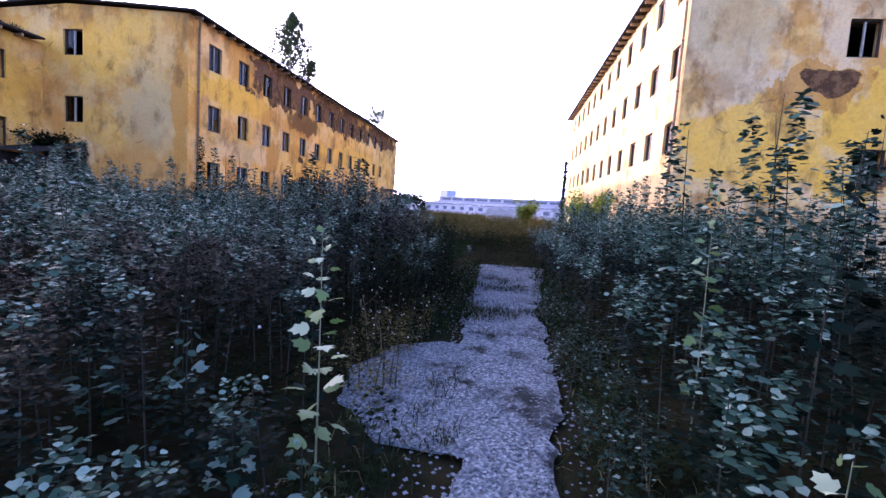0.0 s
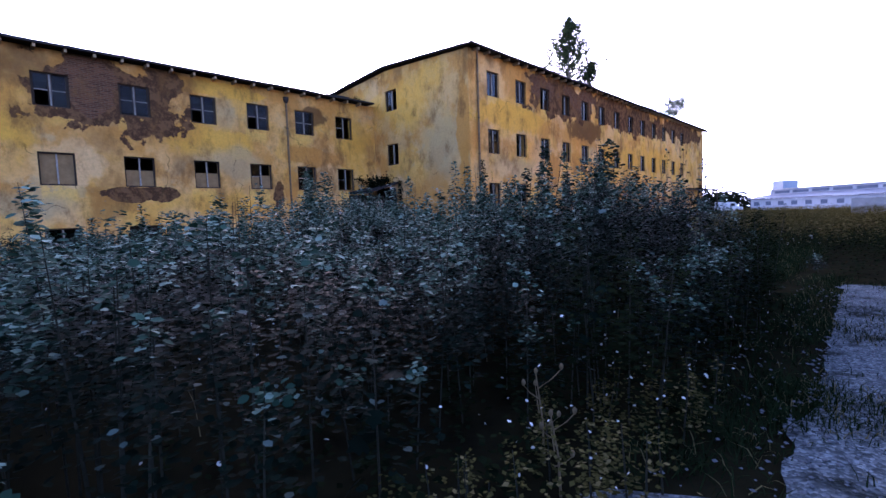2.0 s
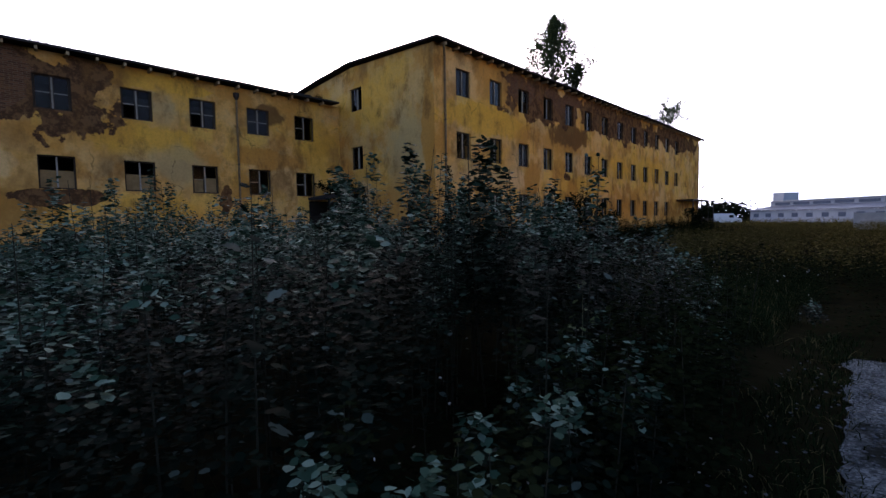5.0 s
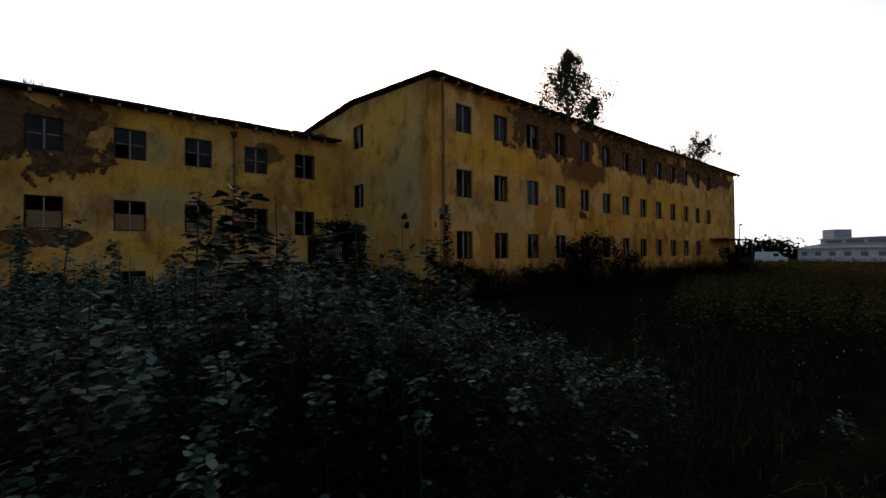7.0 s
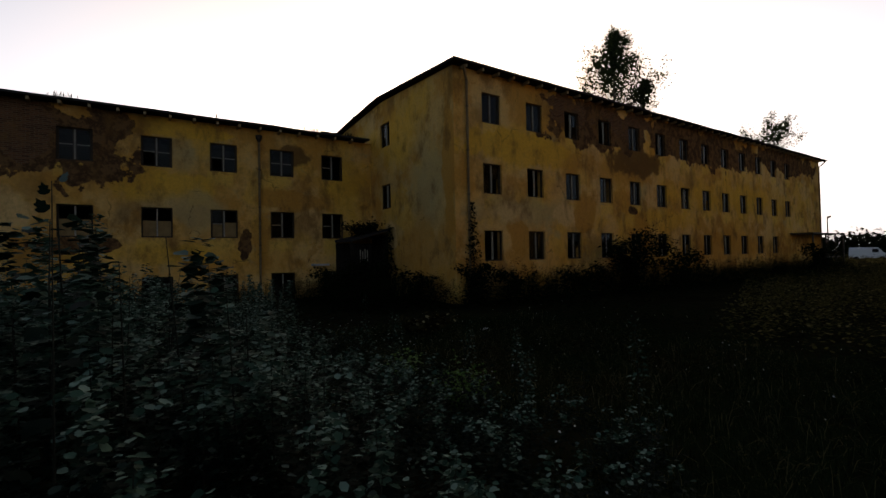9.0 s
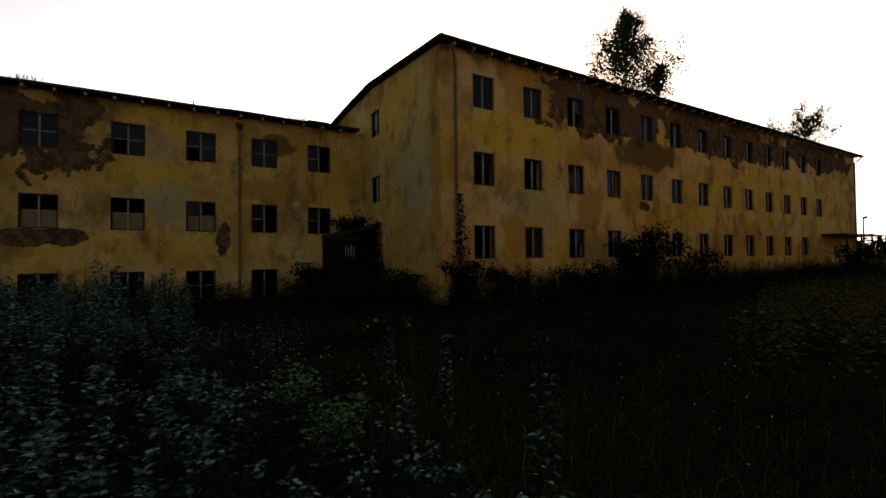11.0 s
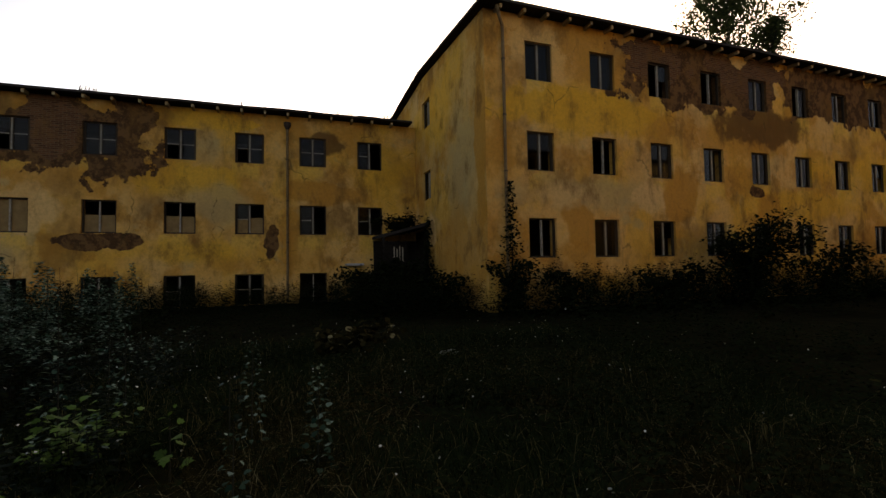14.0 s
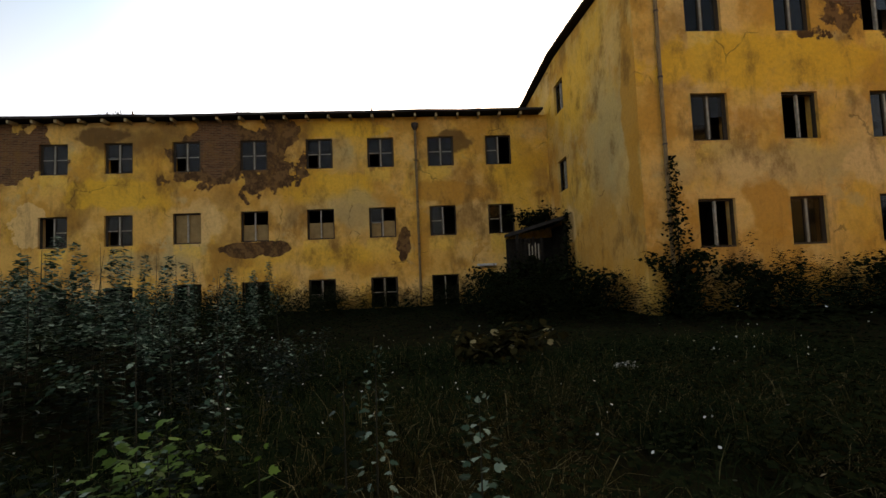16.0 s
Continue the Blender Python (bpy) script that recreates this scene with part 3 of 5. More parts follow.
def build_block():
    """The long three-storey block with its gable to the yard."""
    bx, gy, ey, back = -14.4, 20.45, 62.0, -28.2
    house = thing("apartment_building", "abandoned three-storey ochre plaster block with peeling walls and broken windows", "building")
    w, h = 1.08, 1.36
    rows = [(1.72, "low"), (4.72, "mid"), (7.88, "top")]
    holes, wins = [], []
    special = {("top", 0): "gg", ("top", 1): "gg", ("top", 2): "oh", ("top", 3): "oo", ("top", 4): "gg", ("mid", 0): "gh", ("mid", 1): "oo",
               ("mid", 2): "gg", ("mid", 3): "go", ("low", 0): "oo", ("low", 1): "gg", ("low", 2): "gh"}
    for z, r in rows:
        for i in range(13):
            if r == "low" and i == 12:
                continue
            y = 22.0 + 2.685 * i
            holes.append((y, y + w, z, z + h))
            wins.append((y, z, special.get((r, i)) or random.choice(["gg", "go", "og", "gh", "hg", "oo", "gg"]), (r, i) in (("top", 2), ("top", 6), ("top", 7), ("mid", 2), ("mid", 4))))
    top = 10.12
    child("wall", wall_mesh("wall", gy + 0.004, ey, -0.6, top, holes, 0.42, lambda u, d, z: (bx - d, u, z), M_B), house)
    for y, z, s, lint in wins:
        add_window(house, pose(bx - 0.10, y, z, 0, 0, 90), w, h, s, False, lint)
    # gable, with a low ridge
    gh = [(-21.5, -20.35, 8.0, 9.3), (-21.5, -20.35, 4.62, 5.95)]
    gw = wall_mesh("wall", back, bx - 0.003, -0.6, top, gh, 0.42, lambda u, d, z: (u, gy + d, z), M_G)
    child("wall", gw, house, None, "brownish ochre plaster gable wall")
    vs = [(back, gy, top), (bx - 0.003, gy, top), (-21.3, gy, 10.56), (back, gy + 0.4, top), (bx - 0.003, gy + 0.4, top), (-21.3, gy + 0.4, 10.56)]
    child("gable", mesh_of("gable", vs, [(0, 1, 2), (5, 4, 3), (0, 2, 5, 3), (1, 4, 5, 2)], M_G), house)
    for a, b, c, d in gh:
        add_window(house, pose(a, gy + 0.10, c), b - a, d - c, "go", False)
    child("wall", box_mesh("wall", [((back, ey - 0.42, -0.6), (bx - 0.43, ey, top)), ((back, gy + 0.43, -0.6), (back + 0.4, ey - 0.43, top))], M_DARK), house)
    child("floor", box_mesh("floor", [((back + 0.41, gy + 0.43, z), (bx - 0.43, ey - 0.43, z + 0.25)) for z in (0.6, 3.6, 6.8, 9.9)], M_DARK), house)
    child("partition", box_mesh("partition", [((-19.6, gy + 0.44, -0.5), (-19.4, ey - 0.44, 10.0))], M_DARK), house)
    roof = child("roof", roof_mesh("roof", [(-13.86, 10.22), (-14.5, 10.27), (-17.5, 10.5), (-21.3, 10.78), (-25, 10.55), (-28.6, 10.25)], gy - 0.28, ey + 0.45, 0.10, M_ROOF), house, None, "dark felt roof with a ragged eave")
    rafters(roof, [(bx + 0.42, 20.9 + 0.9 * i, 9.98) for i in range(46)], (0.10, 0.44, 0.13), 90)
    downpipe(house, bx + 0.09, 21.12, 0.0, 9.55, top=(bx + 0.40, 20.75, 10.05), hopper=False)
    downpipe(house, bx + 0.09, 61.75, 0.0, 9.6, top=(bx + 0.45, 62.2, 10.1), hopper=False)
    return house


def build_wing():
    """The lower wing, set back, with its eave towards the yard."""
    lx, y0, y1, back = -22.75, -14.0, 20.44, -33.0
    house = thing("apartment_building", "abandoned ochre wing with fallen plaster, bare brick and boarded windows", "building")
    w, h = 1.2, 1.36
    starts = [-13.2, -10.5, -7.7, -4.85, -2.0, 0.72, 3.6, 6.5, 9.38, 12.12, 14.85, 17.52]
    rows = [(-0.05, "low"), (3.08, "mid"), (6.27, "top")]
    special = {("top", 4): "gg", ("top", 5): "hg", ("top", 6): "hg", ("top", 7): "gg", ("top", 8): "hg", ("top", 9): "hg", ("top", 10): "gg", ("top", 11): "go",
               ("mid", 4): "og", ("mid", 5): "hg", ("mid", 6): "oof", ("mid", 7): "oob", ("mid", 8): "oob", ("mid", 9): "hob", ("mid", 10): "go", ("mid", 11): "ho",
               ("low", 6): "go", ("low", 7): "oo", ("low", 8): "ho", ("low", 9): "gg", ("low", 10): "oo", ("low", 11): "oo"}
    holes, wins = [], []
    for z, r in rows:
        for i, y in enumerate(starts):
            holes.append((y, y + w, z, z + h))
            wins.append((y, z, special.get((r, i), "gg")))
    child("wall", wall_mesh("wall", y0, y1, -0.8, 8.56, holes, 0.42, lambda u, d, z: (lx - d, u, z), M_L), house)
    for y, z, s in wins:
        add_window(house, pose(lx - 0.10, y, z, 0, 0, 90), w, h, s, True)
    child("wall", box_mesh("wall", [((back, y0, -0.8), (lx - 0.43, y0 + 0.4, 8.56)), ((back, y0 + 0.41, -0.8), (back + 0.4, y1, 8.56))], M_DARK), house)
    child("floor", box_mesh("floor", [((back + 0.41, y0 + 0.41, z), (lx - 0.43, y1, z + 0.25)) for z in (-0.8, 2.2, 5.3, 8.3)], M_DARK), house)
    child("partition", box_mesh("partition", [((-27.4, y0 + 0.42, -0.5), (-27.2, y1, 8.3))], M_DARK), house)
    roof = child("roof", roof_mesh("roof", [(-22.2, 8.70), (-23.0, 8.75), (-28, 8.95), (-33.4, 8.7)], y0 - 0.3, 20.15, 0.10, M_ROOF, 40), house, None, "dark felt roof with a ragged eave")
    rafters(roof, [(lx + 0.46, -13.5 + 0.96 * i, 8.44) for i in range(35)], (0.10, 0.48, 0.14), 90)
    downpipe(house, lx + 0.09, 14.32, 0.0, 7.95)
    # roof scuttle and stub pipes
    child("roof_hatch", box_mesh("roof_hatch", [((-23.6, 17.6, 8.72), (-22.9, 18.7, 8.98))], M_ROOF), roof)
    for y in (2.0, 12.4, 16.6):
        vs, fs = [], []
        tube_into(vs, fs, [(-22.6, y, 8.7), (-22.6, y, 8.98)], [0.03, 0.03], 6)
        child("vent_pipe", mesh_of("vent_pipe", vs, fs, M_STEEL), roof)
    return house


def build_far_block():
    """The block across the path, its long side in the sun."""
    rx, gy, ey, east = 8.0, 18.3, 52.0, 21.0
    house = thing("apartment_building", "sunlit pale plaster block with an ochre stained gable", "building")
    w, h, top = 1.08, 1.25, 12.0
    holes, wins = [], []
    for z in (4.25, 7.25, 10.25):
        for i in range(12):
            y = 18.8 + 2.7 * i
            holes.append((y, y + w, z, z + h))
            wins.append((y, z, random.choice(["gg", "og", "go", "oo"])))
    child("wall", wall_mesh("wall", gy + 0.004, ey, -0.6, top, holes, 0.42, lambda u, d, z: (rx + d, u, z), M_R), house)
    for y, z, s in wins:
        add_window(house, pose(rx + 0.10, y + w, z, 0, 0, -90), w, h, s, False)
    gh = [(13.5, 14.6, 7.85, 9.2), (14.2, 15.3, 3.3, 4.6)]
    child("wall", wall_mesh("wall", rx + 0.003, east, -0.6, top, gh, 0.42, lambda u, d, z: (u, gy + d, z), M_RG), house, None, "ochre gable wall with fallen plaster")
    for a, b, c, d in gh:
        add_window(house, pose(a, gy + 0.10, c), b - a, d - c, "oo", False)
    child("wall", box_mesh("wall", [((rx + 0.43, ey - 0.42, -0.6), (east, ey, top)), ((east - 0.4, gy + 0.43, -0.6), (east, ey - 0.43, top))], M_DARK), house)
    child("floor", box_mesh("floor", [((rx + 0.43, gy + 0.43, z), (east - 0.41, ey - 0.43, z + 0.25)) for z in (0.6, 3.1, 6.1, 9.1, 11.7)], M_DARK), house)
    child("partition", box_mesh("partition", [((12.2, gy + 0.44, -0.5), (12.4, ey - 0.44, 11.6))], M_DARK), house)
    roof = child("roof", roof_mesh("roof", [(7.45, 12.10), (8.2, 12.15), (14.5, 12.7), (21.5, 12.1)], gy - 0.3, ey + 0.4, 0.10, M_ROOF), house)
    rafters(roof, [(rx - 0.46, 18.7 + 0.9 * i, 11.86) for i in range(37)], (0.10, 0.46, 0.14), -90)
    downpipe(house, rx - 0.09, 18.5, 0.0, 11.5, top=(rx - 0.4, 18.3, 12.0), hopper=False)


build_ground()
build_path()
build_block()
build_wing()
build_far_block()

# ---- vegetation ----
rng = np.random.default_rng(7)


def quads_mesh(name, base, out, side, mat, fold=0.18, simple=False):
    """Many folded leaves in one mesh: base points, vectors to the tip, vectors to the side."""
    nleaf = len(base)
    if simple:
        v = np.stack([base, base + 0.42 * out + side, base + out, base + 0.42 * out - side], 1)
        k = np.arange(nleaf)[:, None] * 4
        me = bpy.data.meshes.new(name)
        me.vertices.add(nleaf * 4)
        me.vertices.foreach_set("co", v.ravel())
        me.loops.add(nleaf * 4)
        me.loops.foreach_set("vertex_index", (k + np.array([0, 1, 2, 3])).ravel().astype(np.int32))
        me.polygons.add(nleaf)
        me.polygons.foreach_set("loop_start", np.arange(nleaf, dtype=np.int32) * 4)
        me.update(calc_edges=True)
        me.materials.append(mat)
        return me
    up = np.cross(out, side)
    up /= np.linalg.norm(up, axis=1, keepdims=True) + 1e-9
    lift = up * (fold * np.linalg.norm(side, axis=1, keepdims=True))
    v = np.empty((nleaf, 6, 3))
    v[:, 0], v[:, 3] = base, base + out
    v[:, 1], v[:, 2] = base + 0.30 * out + side * 0.9 + lift, base + 0.66 * out + side + lift
    v[:, 5], v[:, 4] = base + 0.30 * out - side * 0.9 + lift, base + 0.66 * out - side + lift
    me = bpy.data.meshes.new(name)
    me.vertices.add(nleaf * 6)
    me.vertices.foreach_set("co", v.ravel())
    k = np.arange(nleaf)[:, None] * 6
    loops = np.concatenate([k + np.array([0, 1, 2, 3]), k + np.array([0, 3, 4, 5])], 1).ravel()
    me.loops.add(len(loops))
    me.loops.foreach_set("vertex_index", loops.astype(np.int32))
    me.polygons.add(nleaf * 2)
    me.polygons.foreach_set("loop_start", np.arange(nleaf * 2, dtype=np.int32) * 4)
    me.update(calc_edges=True)
    me.materials.append(mat)
    return me


def leaf_field(centres, spread, size, droop=0.25, wide=0.42, loose=1.0):
    """Leaves about the centres: base, out and side vectors."""
    c = np.asarray(centres, float)
    k = len(c)
    az = rng.uniform(0, 2 * np.pi, k)
    el = rng.normal(-droop * loose, 0.35 * loose, k)
    out = np.stack([np.cos(az) * np.cos(el), np.sin(az) * np.cos(el), np.sin(el)], 1)
    s = np.asarray(size)[..., None] * rng.uniform(0.7, 1.25, (k, 1))
    tilt = rng.normal(0, 0.45 * loose, k)
    flat = np.stack([-np.sin(az), np.cos(az), np.zeros(k)], 1)
    upv = np.cross(out, flat)
    side = flat * np.cos(tilt)[:, None] + upv * np.sin(tilt)[:, None]
    return c + rng.normal(0, 1, (k, 3)) * spread, out * s, side * s * wide


def sapling_leaves(x, y, z, h, dense, bush=0.26, low=0.06):
    """Leaf places up a sapling's stem, with short side twigs low down."""
    k = max(6, int(h * dense))
    s = low + (1 - low) * rng.random(k) ** 0.85
    az = rng.uniform(0, 2 * np.pi, k)
    r = rng.uniform(0.03, 1, k) * (bush * np.clip(1.15 - s, 0.12, 1))
    lean = rng.normal(0, 0.06, 2)
    return np.stack([x + lean[0] * h * s + r * np.cos(az), y + lean[1] * h * s + r * np.sin(az), z + h * s], 1), 0.085 * (1.15 - 0.55 * s)


def thicket(name, label, spots, dense, mat, stems=True, leaf=1.0, bush=0.26, simple=True, low=0.06, toplit=0.0):
    """A mass of saplings that nobody could count; spots: (x, y, height); the last argument is the share of the height,
    from the top, coloured pale for the sky light there.
    """
    cs, ss, vs, fs, tips = [], [], [], [], []
    for x, y, h in spots:
        z = ground_z(x, y)
        c, s = sapling_leaves(x, y, z, h, dense, bush, low if random.random() < 0.85 else 0.12)
        cs.append(c)
        ss.append(s * leaf)
        tips.append((c[:, 2] - z) / h > 1 - toplit * rng.uniform(0.6, 1.4))
        if stems and random.random() < 0.45:
            top = c[np.argmax(c[:, 2])]
            tube_into(vs, fs, [(x, y, z - 0.05), ((x + top[0]) / 2, (y + top[1]) / 2, z + h * 0.5), tuple(top)], [0.007, 0.005, 0.002], 3)
    c, s = np.concatenate(cs), np.concatenate(ss)
    # sky light on the crest put into colour: upper leaves take the paler material
    if toplit:
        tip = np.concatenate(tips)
        lit_crest = quads_mesh("young_shoots", *leaf_field(c[tip], 0.012, s[tip] * 1.15, 0.1, 0.38, 0.7), M_SILVER, simple=simple)
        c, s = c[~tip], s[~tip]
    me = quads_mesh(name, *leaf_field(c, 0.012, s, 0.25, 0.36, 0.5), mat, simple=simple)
    ob = thing(name, label, "thicket", kind="stuff", me=me)
    if toplit:
        child("young_shoots", lit_crest, ob, None, "upper leaves coloured pale for the sky light on them")
    if stems:
        child("stem_mass", mesh_of("stem_mass", vs, fs, M_BARK), ob)
    return ob


def scatter(n, x0, x1, y0, y1, height, gap=0.62, keep=None):
    """n spots (x, y, height) in a rectangle, off the trodden line; height is a function of place."""
    got = []
    tries = 0
    while len(got) < n and tries < n * 20:
        tries += 1
        x, y = random.uniform(x0, x1), random.uniform(y0, y1)
        h = height(x, y)
        if h < 0.05 or walk_gap(x, y) < gap or (keep and not keep(x, y)):
            continue
        got.append((x, y, h * random.uniform(0.8, 1.12)))
    return got


def yard_height(x, y):
    """Usual height of the thicket on the yard's side of the path."""
    if x > 0.85:
        return 0
    h = 1.3 + 0.5 * min(1, max(0, (y - 3.6) / 2.6)) if y < 9.3 else max(0.6, 1.8 - (y - 9.3) * 0.40)
    if x > 0.2:
        h *= 0.62
    if 1.6 < y < 4.8 and x > 0.3:
        return 0
    return h * (0.86 + 0.28 * noise.noise((x * 0.5, y * 0.5, 2)))


def right_height(x, y):
    if x < 2.75:
        return 0
    return (1.75 if x > 3.2 else 1.1) * (0.9 + 0.25 * noise.noise((x * 0.6, y * 0.6, 8)))


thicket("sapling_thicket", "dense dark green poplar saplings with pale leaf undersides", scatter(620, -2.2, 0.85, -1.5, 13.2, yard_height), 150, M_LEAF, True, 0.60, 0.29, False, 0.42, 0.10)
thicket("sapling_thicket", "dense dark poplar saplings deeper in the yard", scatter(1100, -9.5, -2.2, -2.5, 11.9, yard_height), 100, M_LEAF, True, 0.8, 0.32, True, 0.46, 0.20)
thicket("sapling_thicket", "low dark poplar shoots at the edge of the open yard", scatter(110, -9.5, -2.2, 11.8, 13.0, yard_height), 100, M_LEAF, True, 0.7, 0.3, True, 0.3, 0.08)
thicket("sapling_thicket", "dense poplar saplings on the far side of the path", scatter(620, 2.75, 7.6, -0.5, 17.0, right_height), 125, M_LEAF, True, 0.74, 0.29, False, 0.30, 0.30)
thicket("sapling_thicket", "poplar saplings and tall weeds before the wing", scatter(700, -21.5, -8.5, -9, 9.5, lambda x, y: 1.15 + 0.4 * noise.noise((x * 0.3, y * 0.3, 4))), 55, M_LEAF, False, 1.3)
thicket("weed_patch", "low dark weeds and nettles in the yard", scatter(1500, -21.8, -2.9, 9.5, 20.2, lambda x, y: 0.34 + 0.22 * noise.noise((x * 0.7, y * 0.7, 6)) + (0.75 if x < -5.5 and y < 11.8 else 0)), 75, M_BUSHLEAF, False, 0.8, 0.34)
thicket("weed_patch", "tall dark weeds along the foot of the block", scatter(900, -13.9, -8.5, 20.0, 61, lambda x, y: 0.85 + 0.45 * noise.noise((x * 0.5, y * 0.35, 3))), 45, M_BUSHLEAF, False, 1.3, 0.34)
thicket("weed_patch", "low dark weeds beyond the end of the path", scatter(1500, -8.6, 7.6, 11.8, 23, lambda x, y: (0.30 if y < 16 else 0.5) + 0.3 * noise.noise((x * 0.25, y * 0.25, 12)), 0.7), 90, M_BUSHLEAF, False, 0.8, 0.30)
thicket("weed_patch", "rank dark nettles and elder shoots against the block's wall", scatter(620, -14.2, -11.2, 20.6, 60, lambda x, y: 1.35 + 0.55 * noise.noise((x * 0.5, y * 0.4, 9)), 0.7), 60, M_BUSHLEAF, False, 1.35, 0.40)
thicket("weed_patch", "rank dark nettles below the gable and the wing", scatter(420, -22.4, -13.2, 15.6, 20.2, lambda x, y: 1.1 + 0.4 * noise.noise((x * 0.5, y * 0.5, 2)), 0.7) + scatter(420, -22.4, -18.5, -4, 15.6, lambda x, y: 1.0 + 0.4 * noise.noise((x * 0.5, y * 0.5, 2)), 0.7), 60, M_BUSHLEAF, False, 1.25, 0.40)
# poplars in the darker bush leaf: the thicket's deep shade put into colour
thicket("sapling_thicket", "poplar shoots crowding the path's edge, coloured dark for deep shade", scatter(75, 0.2, 0.9, 4.5, 10.2, lambda x, y: 1.15 + 0.3 * noise.noise((x, y, 8)), 0.5), 120, M_BUSHLEAF, True, 0.62, 0.27, False, 0.25)
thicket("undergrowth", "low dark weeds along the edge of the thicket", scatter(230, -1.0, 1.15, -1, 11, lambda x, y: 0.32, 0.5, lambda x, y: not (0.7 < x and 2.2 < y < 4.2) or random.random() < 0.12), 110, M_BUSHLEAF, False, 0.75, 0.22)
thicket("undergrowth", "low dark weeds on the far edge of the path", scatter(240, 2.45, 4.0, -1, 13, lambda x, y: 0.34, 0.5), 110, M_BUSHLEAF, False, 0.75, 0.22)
thicket("verge_weeds", "brown seeding weeds on the thicket side of the path", scatter(75, 0.30, 1.05, 2.4, 5.2, lambda x, y: 0.36 + 0.2 * noise.noise((x, y * 2, 21)), 0.5), 110, M_FIELD, True, 0.42, 0.16)
thicket("verge_weeds", "green weeds on the open side of the path", scatter(110, 2.35, 3.0, 0.6, 7.5, lambda x, y: 0.32 + 0.15 * noise.noise((x, y * 2, 25)), 0.5), 120, M_BOLD, True, 0.5, 0.17)
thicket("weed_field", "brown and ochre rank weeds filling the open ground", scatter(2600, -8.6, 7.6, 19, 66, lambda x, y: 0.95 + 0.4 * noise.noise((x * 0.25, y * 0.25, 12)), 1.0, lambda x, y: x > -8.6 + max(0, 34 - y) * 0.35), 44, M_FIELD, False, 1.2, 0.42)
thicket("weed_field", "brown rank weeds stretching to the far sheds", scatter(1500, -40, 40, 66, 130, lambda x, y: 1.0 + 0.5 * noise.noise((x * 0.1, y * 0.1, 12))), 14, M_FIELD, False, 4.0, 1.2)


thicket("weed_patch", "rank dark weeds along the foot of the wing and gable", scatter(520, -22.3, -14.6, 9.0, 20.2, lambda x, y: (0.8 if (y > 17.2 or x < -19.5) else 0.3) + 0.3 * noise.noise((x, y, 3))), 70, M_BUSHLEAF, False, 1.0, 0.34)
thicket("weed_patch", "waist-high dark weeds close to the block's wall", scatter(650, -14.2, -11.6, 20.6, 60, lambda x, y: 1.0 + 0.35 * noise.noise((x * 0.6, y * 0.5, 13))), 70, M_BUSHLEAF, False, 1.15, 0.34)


# single saplings that stand out of the mass
# half outline of a lobed leaf, and the heights of its rib
LEAFSHAPE = [(0.13, 0.03), (0.36, 0.10), (0.50, 0.36), (0.29, 0.42), (0.38, 0.68), (0.16, 0.74)]
RIB = (0.0, 0.05, 0.14, 0.34, 0.44, 0.62, 0.76, 1.0)


def lobed_leaf(name, mat):
    """A lobed poplar leaf one unit long, folded along its rib, a little cupped."""
    vs = [(0, y, 0.07 * math.sin(y * 3)) for y in RIB]
    fs = []
    for sgn in (1, -1):
        k = len(vs)
        vs += [(sgn * x, y, 0.16 * x + 0.07 * math.sin(y * 3) - 0.10 * x * x * 3) for x, y in LEAFSHAPE]
        half = [(0, k, 1)] + [(i + 1, k + i, k + i + 1, i + 2) for i in range(5)] + [(6, k + 5, 7)]
        fs += half if sgn > 0 else [f[::-1] for f in half]
    me = mesh_of(name, vs, fs, mat)
    for p in me.polygons:
        p.use_smooth = True
    return me


LEAF_ME = [lobed_leaf("leaf", M_HERO), lobed_leaf("leaf", M_LEAF), lobed_leaf("leaf", M_LIME), lobed_leaf("leaf", M_SILVER)]


def stem_mesh(pts, r0, sides=6, mat=M_BARK):
    vs, fs = [], []
    k = len(pts)
    tube_into(vs, fs, pts, [r0 * (1 - 0.8 * i / (k - 1)) for i in range(k)], sides)
    return mesh_of("stem", vs, fs, mat)


def leafed_sapling(x, y, h, nleaf, size, kind, label):
    """A sapling whose leaves can be told apart one by one."""
    ob = thing("poplar_sapling", label, "sapling", "near saplings")
    ob.location = (x, y, ground_z(x, y))
    a, b = random.uniform(-0.015, 0.015), random.uniform(-0.015, 0.015)
    pts = [(a * s * s * h, b * s * s * h, h * s) for s in (0, 0.25, 0.5, 0.75, 1)]
    child("stem", stem_mesh([(0, 0, -0.05)] + pts[1:], 0.007, 6, M_STEM if kind == 0 else M_BARK), ob, None, "slender downy stem")
    for i in range(nleaf):
        s = 0.10 + 0.90 * ((i + 1) / nleaf) ** 0.75
        w = i * 137.5 + random.uniform(-20, 20)
        sz = size * (1.15 - 0.75 * s ** 2.2) * random.uniform(0.8, 1.15)
        m = Matrix.Translation((a * s * s * h, b * s * s * h, h * s)) @ pose(0, 0, 0, 0, 0, w) @ Matrix.Translation((0, 0.02 + 0.05 * (1 - s) + 0.012, 0)) @ pose(0, 0, 0, random.uniform(-45, 25) + 60 * (s > 0.93), random.uniform(-35, 35), 0)
        child("leaf", LEAF_ME[kind], ob, m @ Matrix.Diagonal((sz * (0.6 if kind == 3 and h > 0.86 else 1.0), sz, sz, 1)))
    return ob


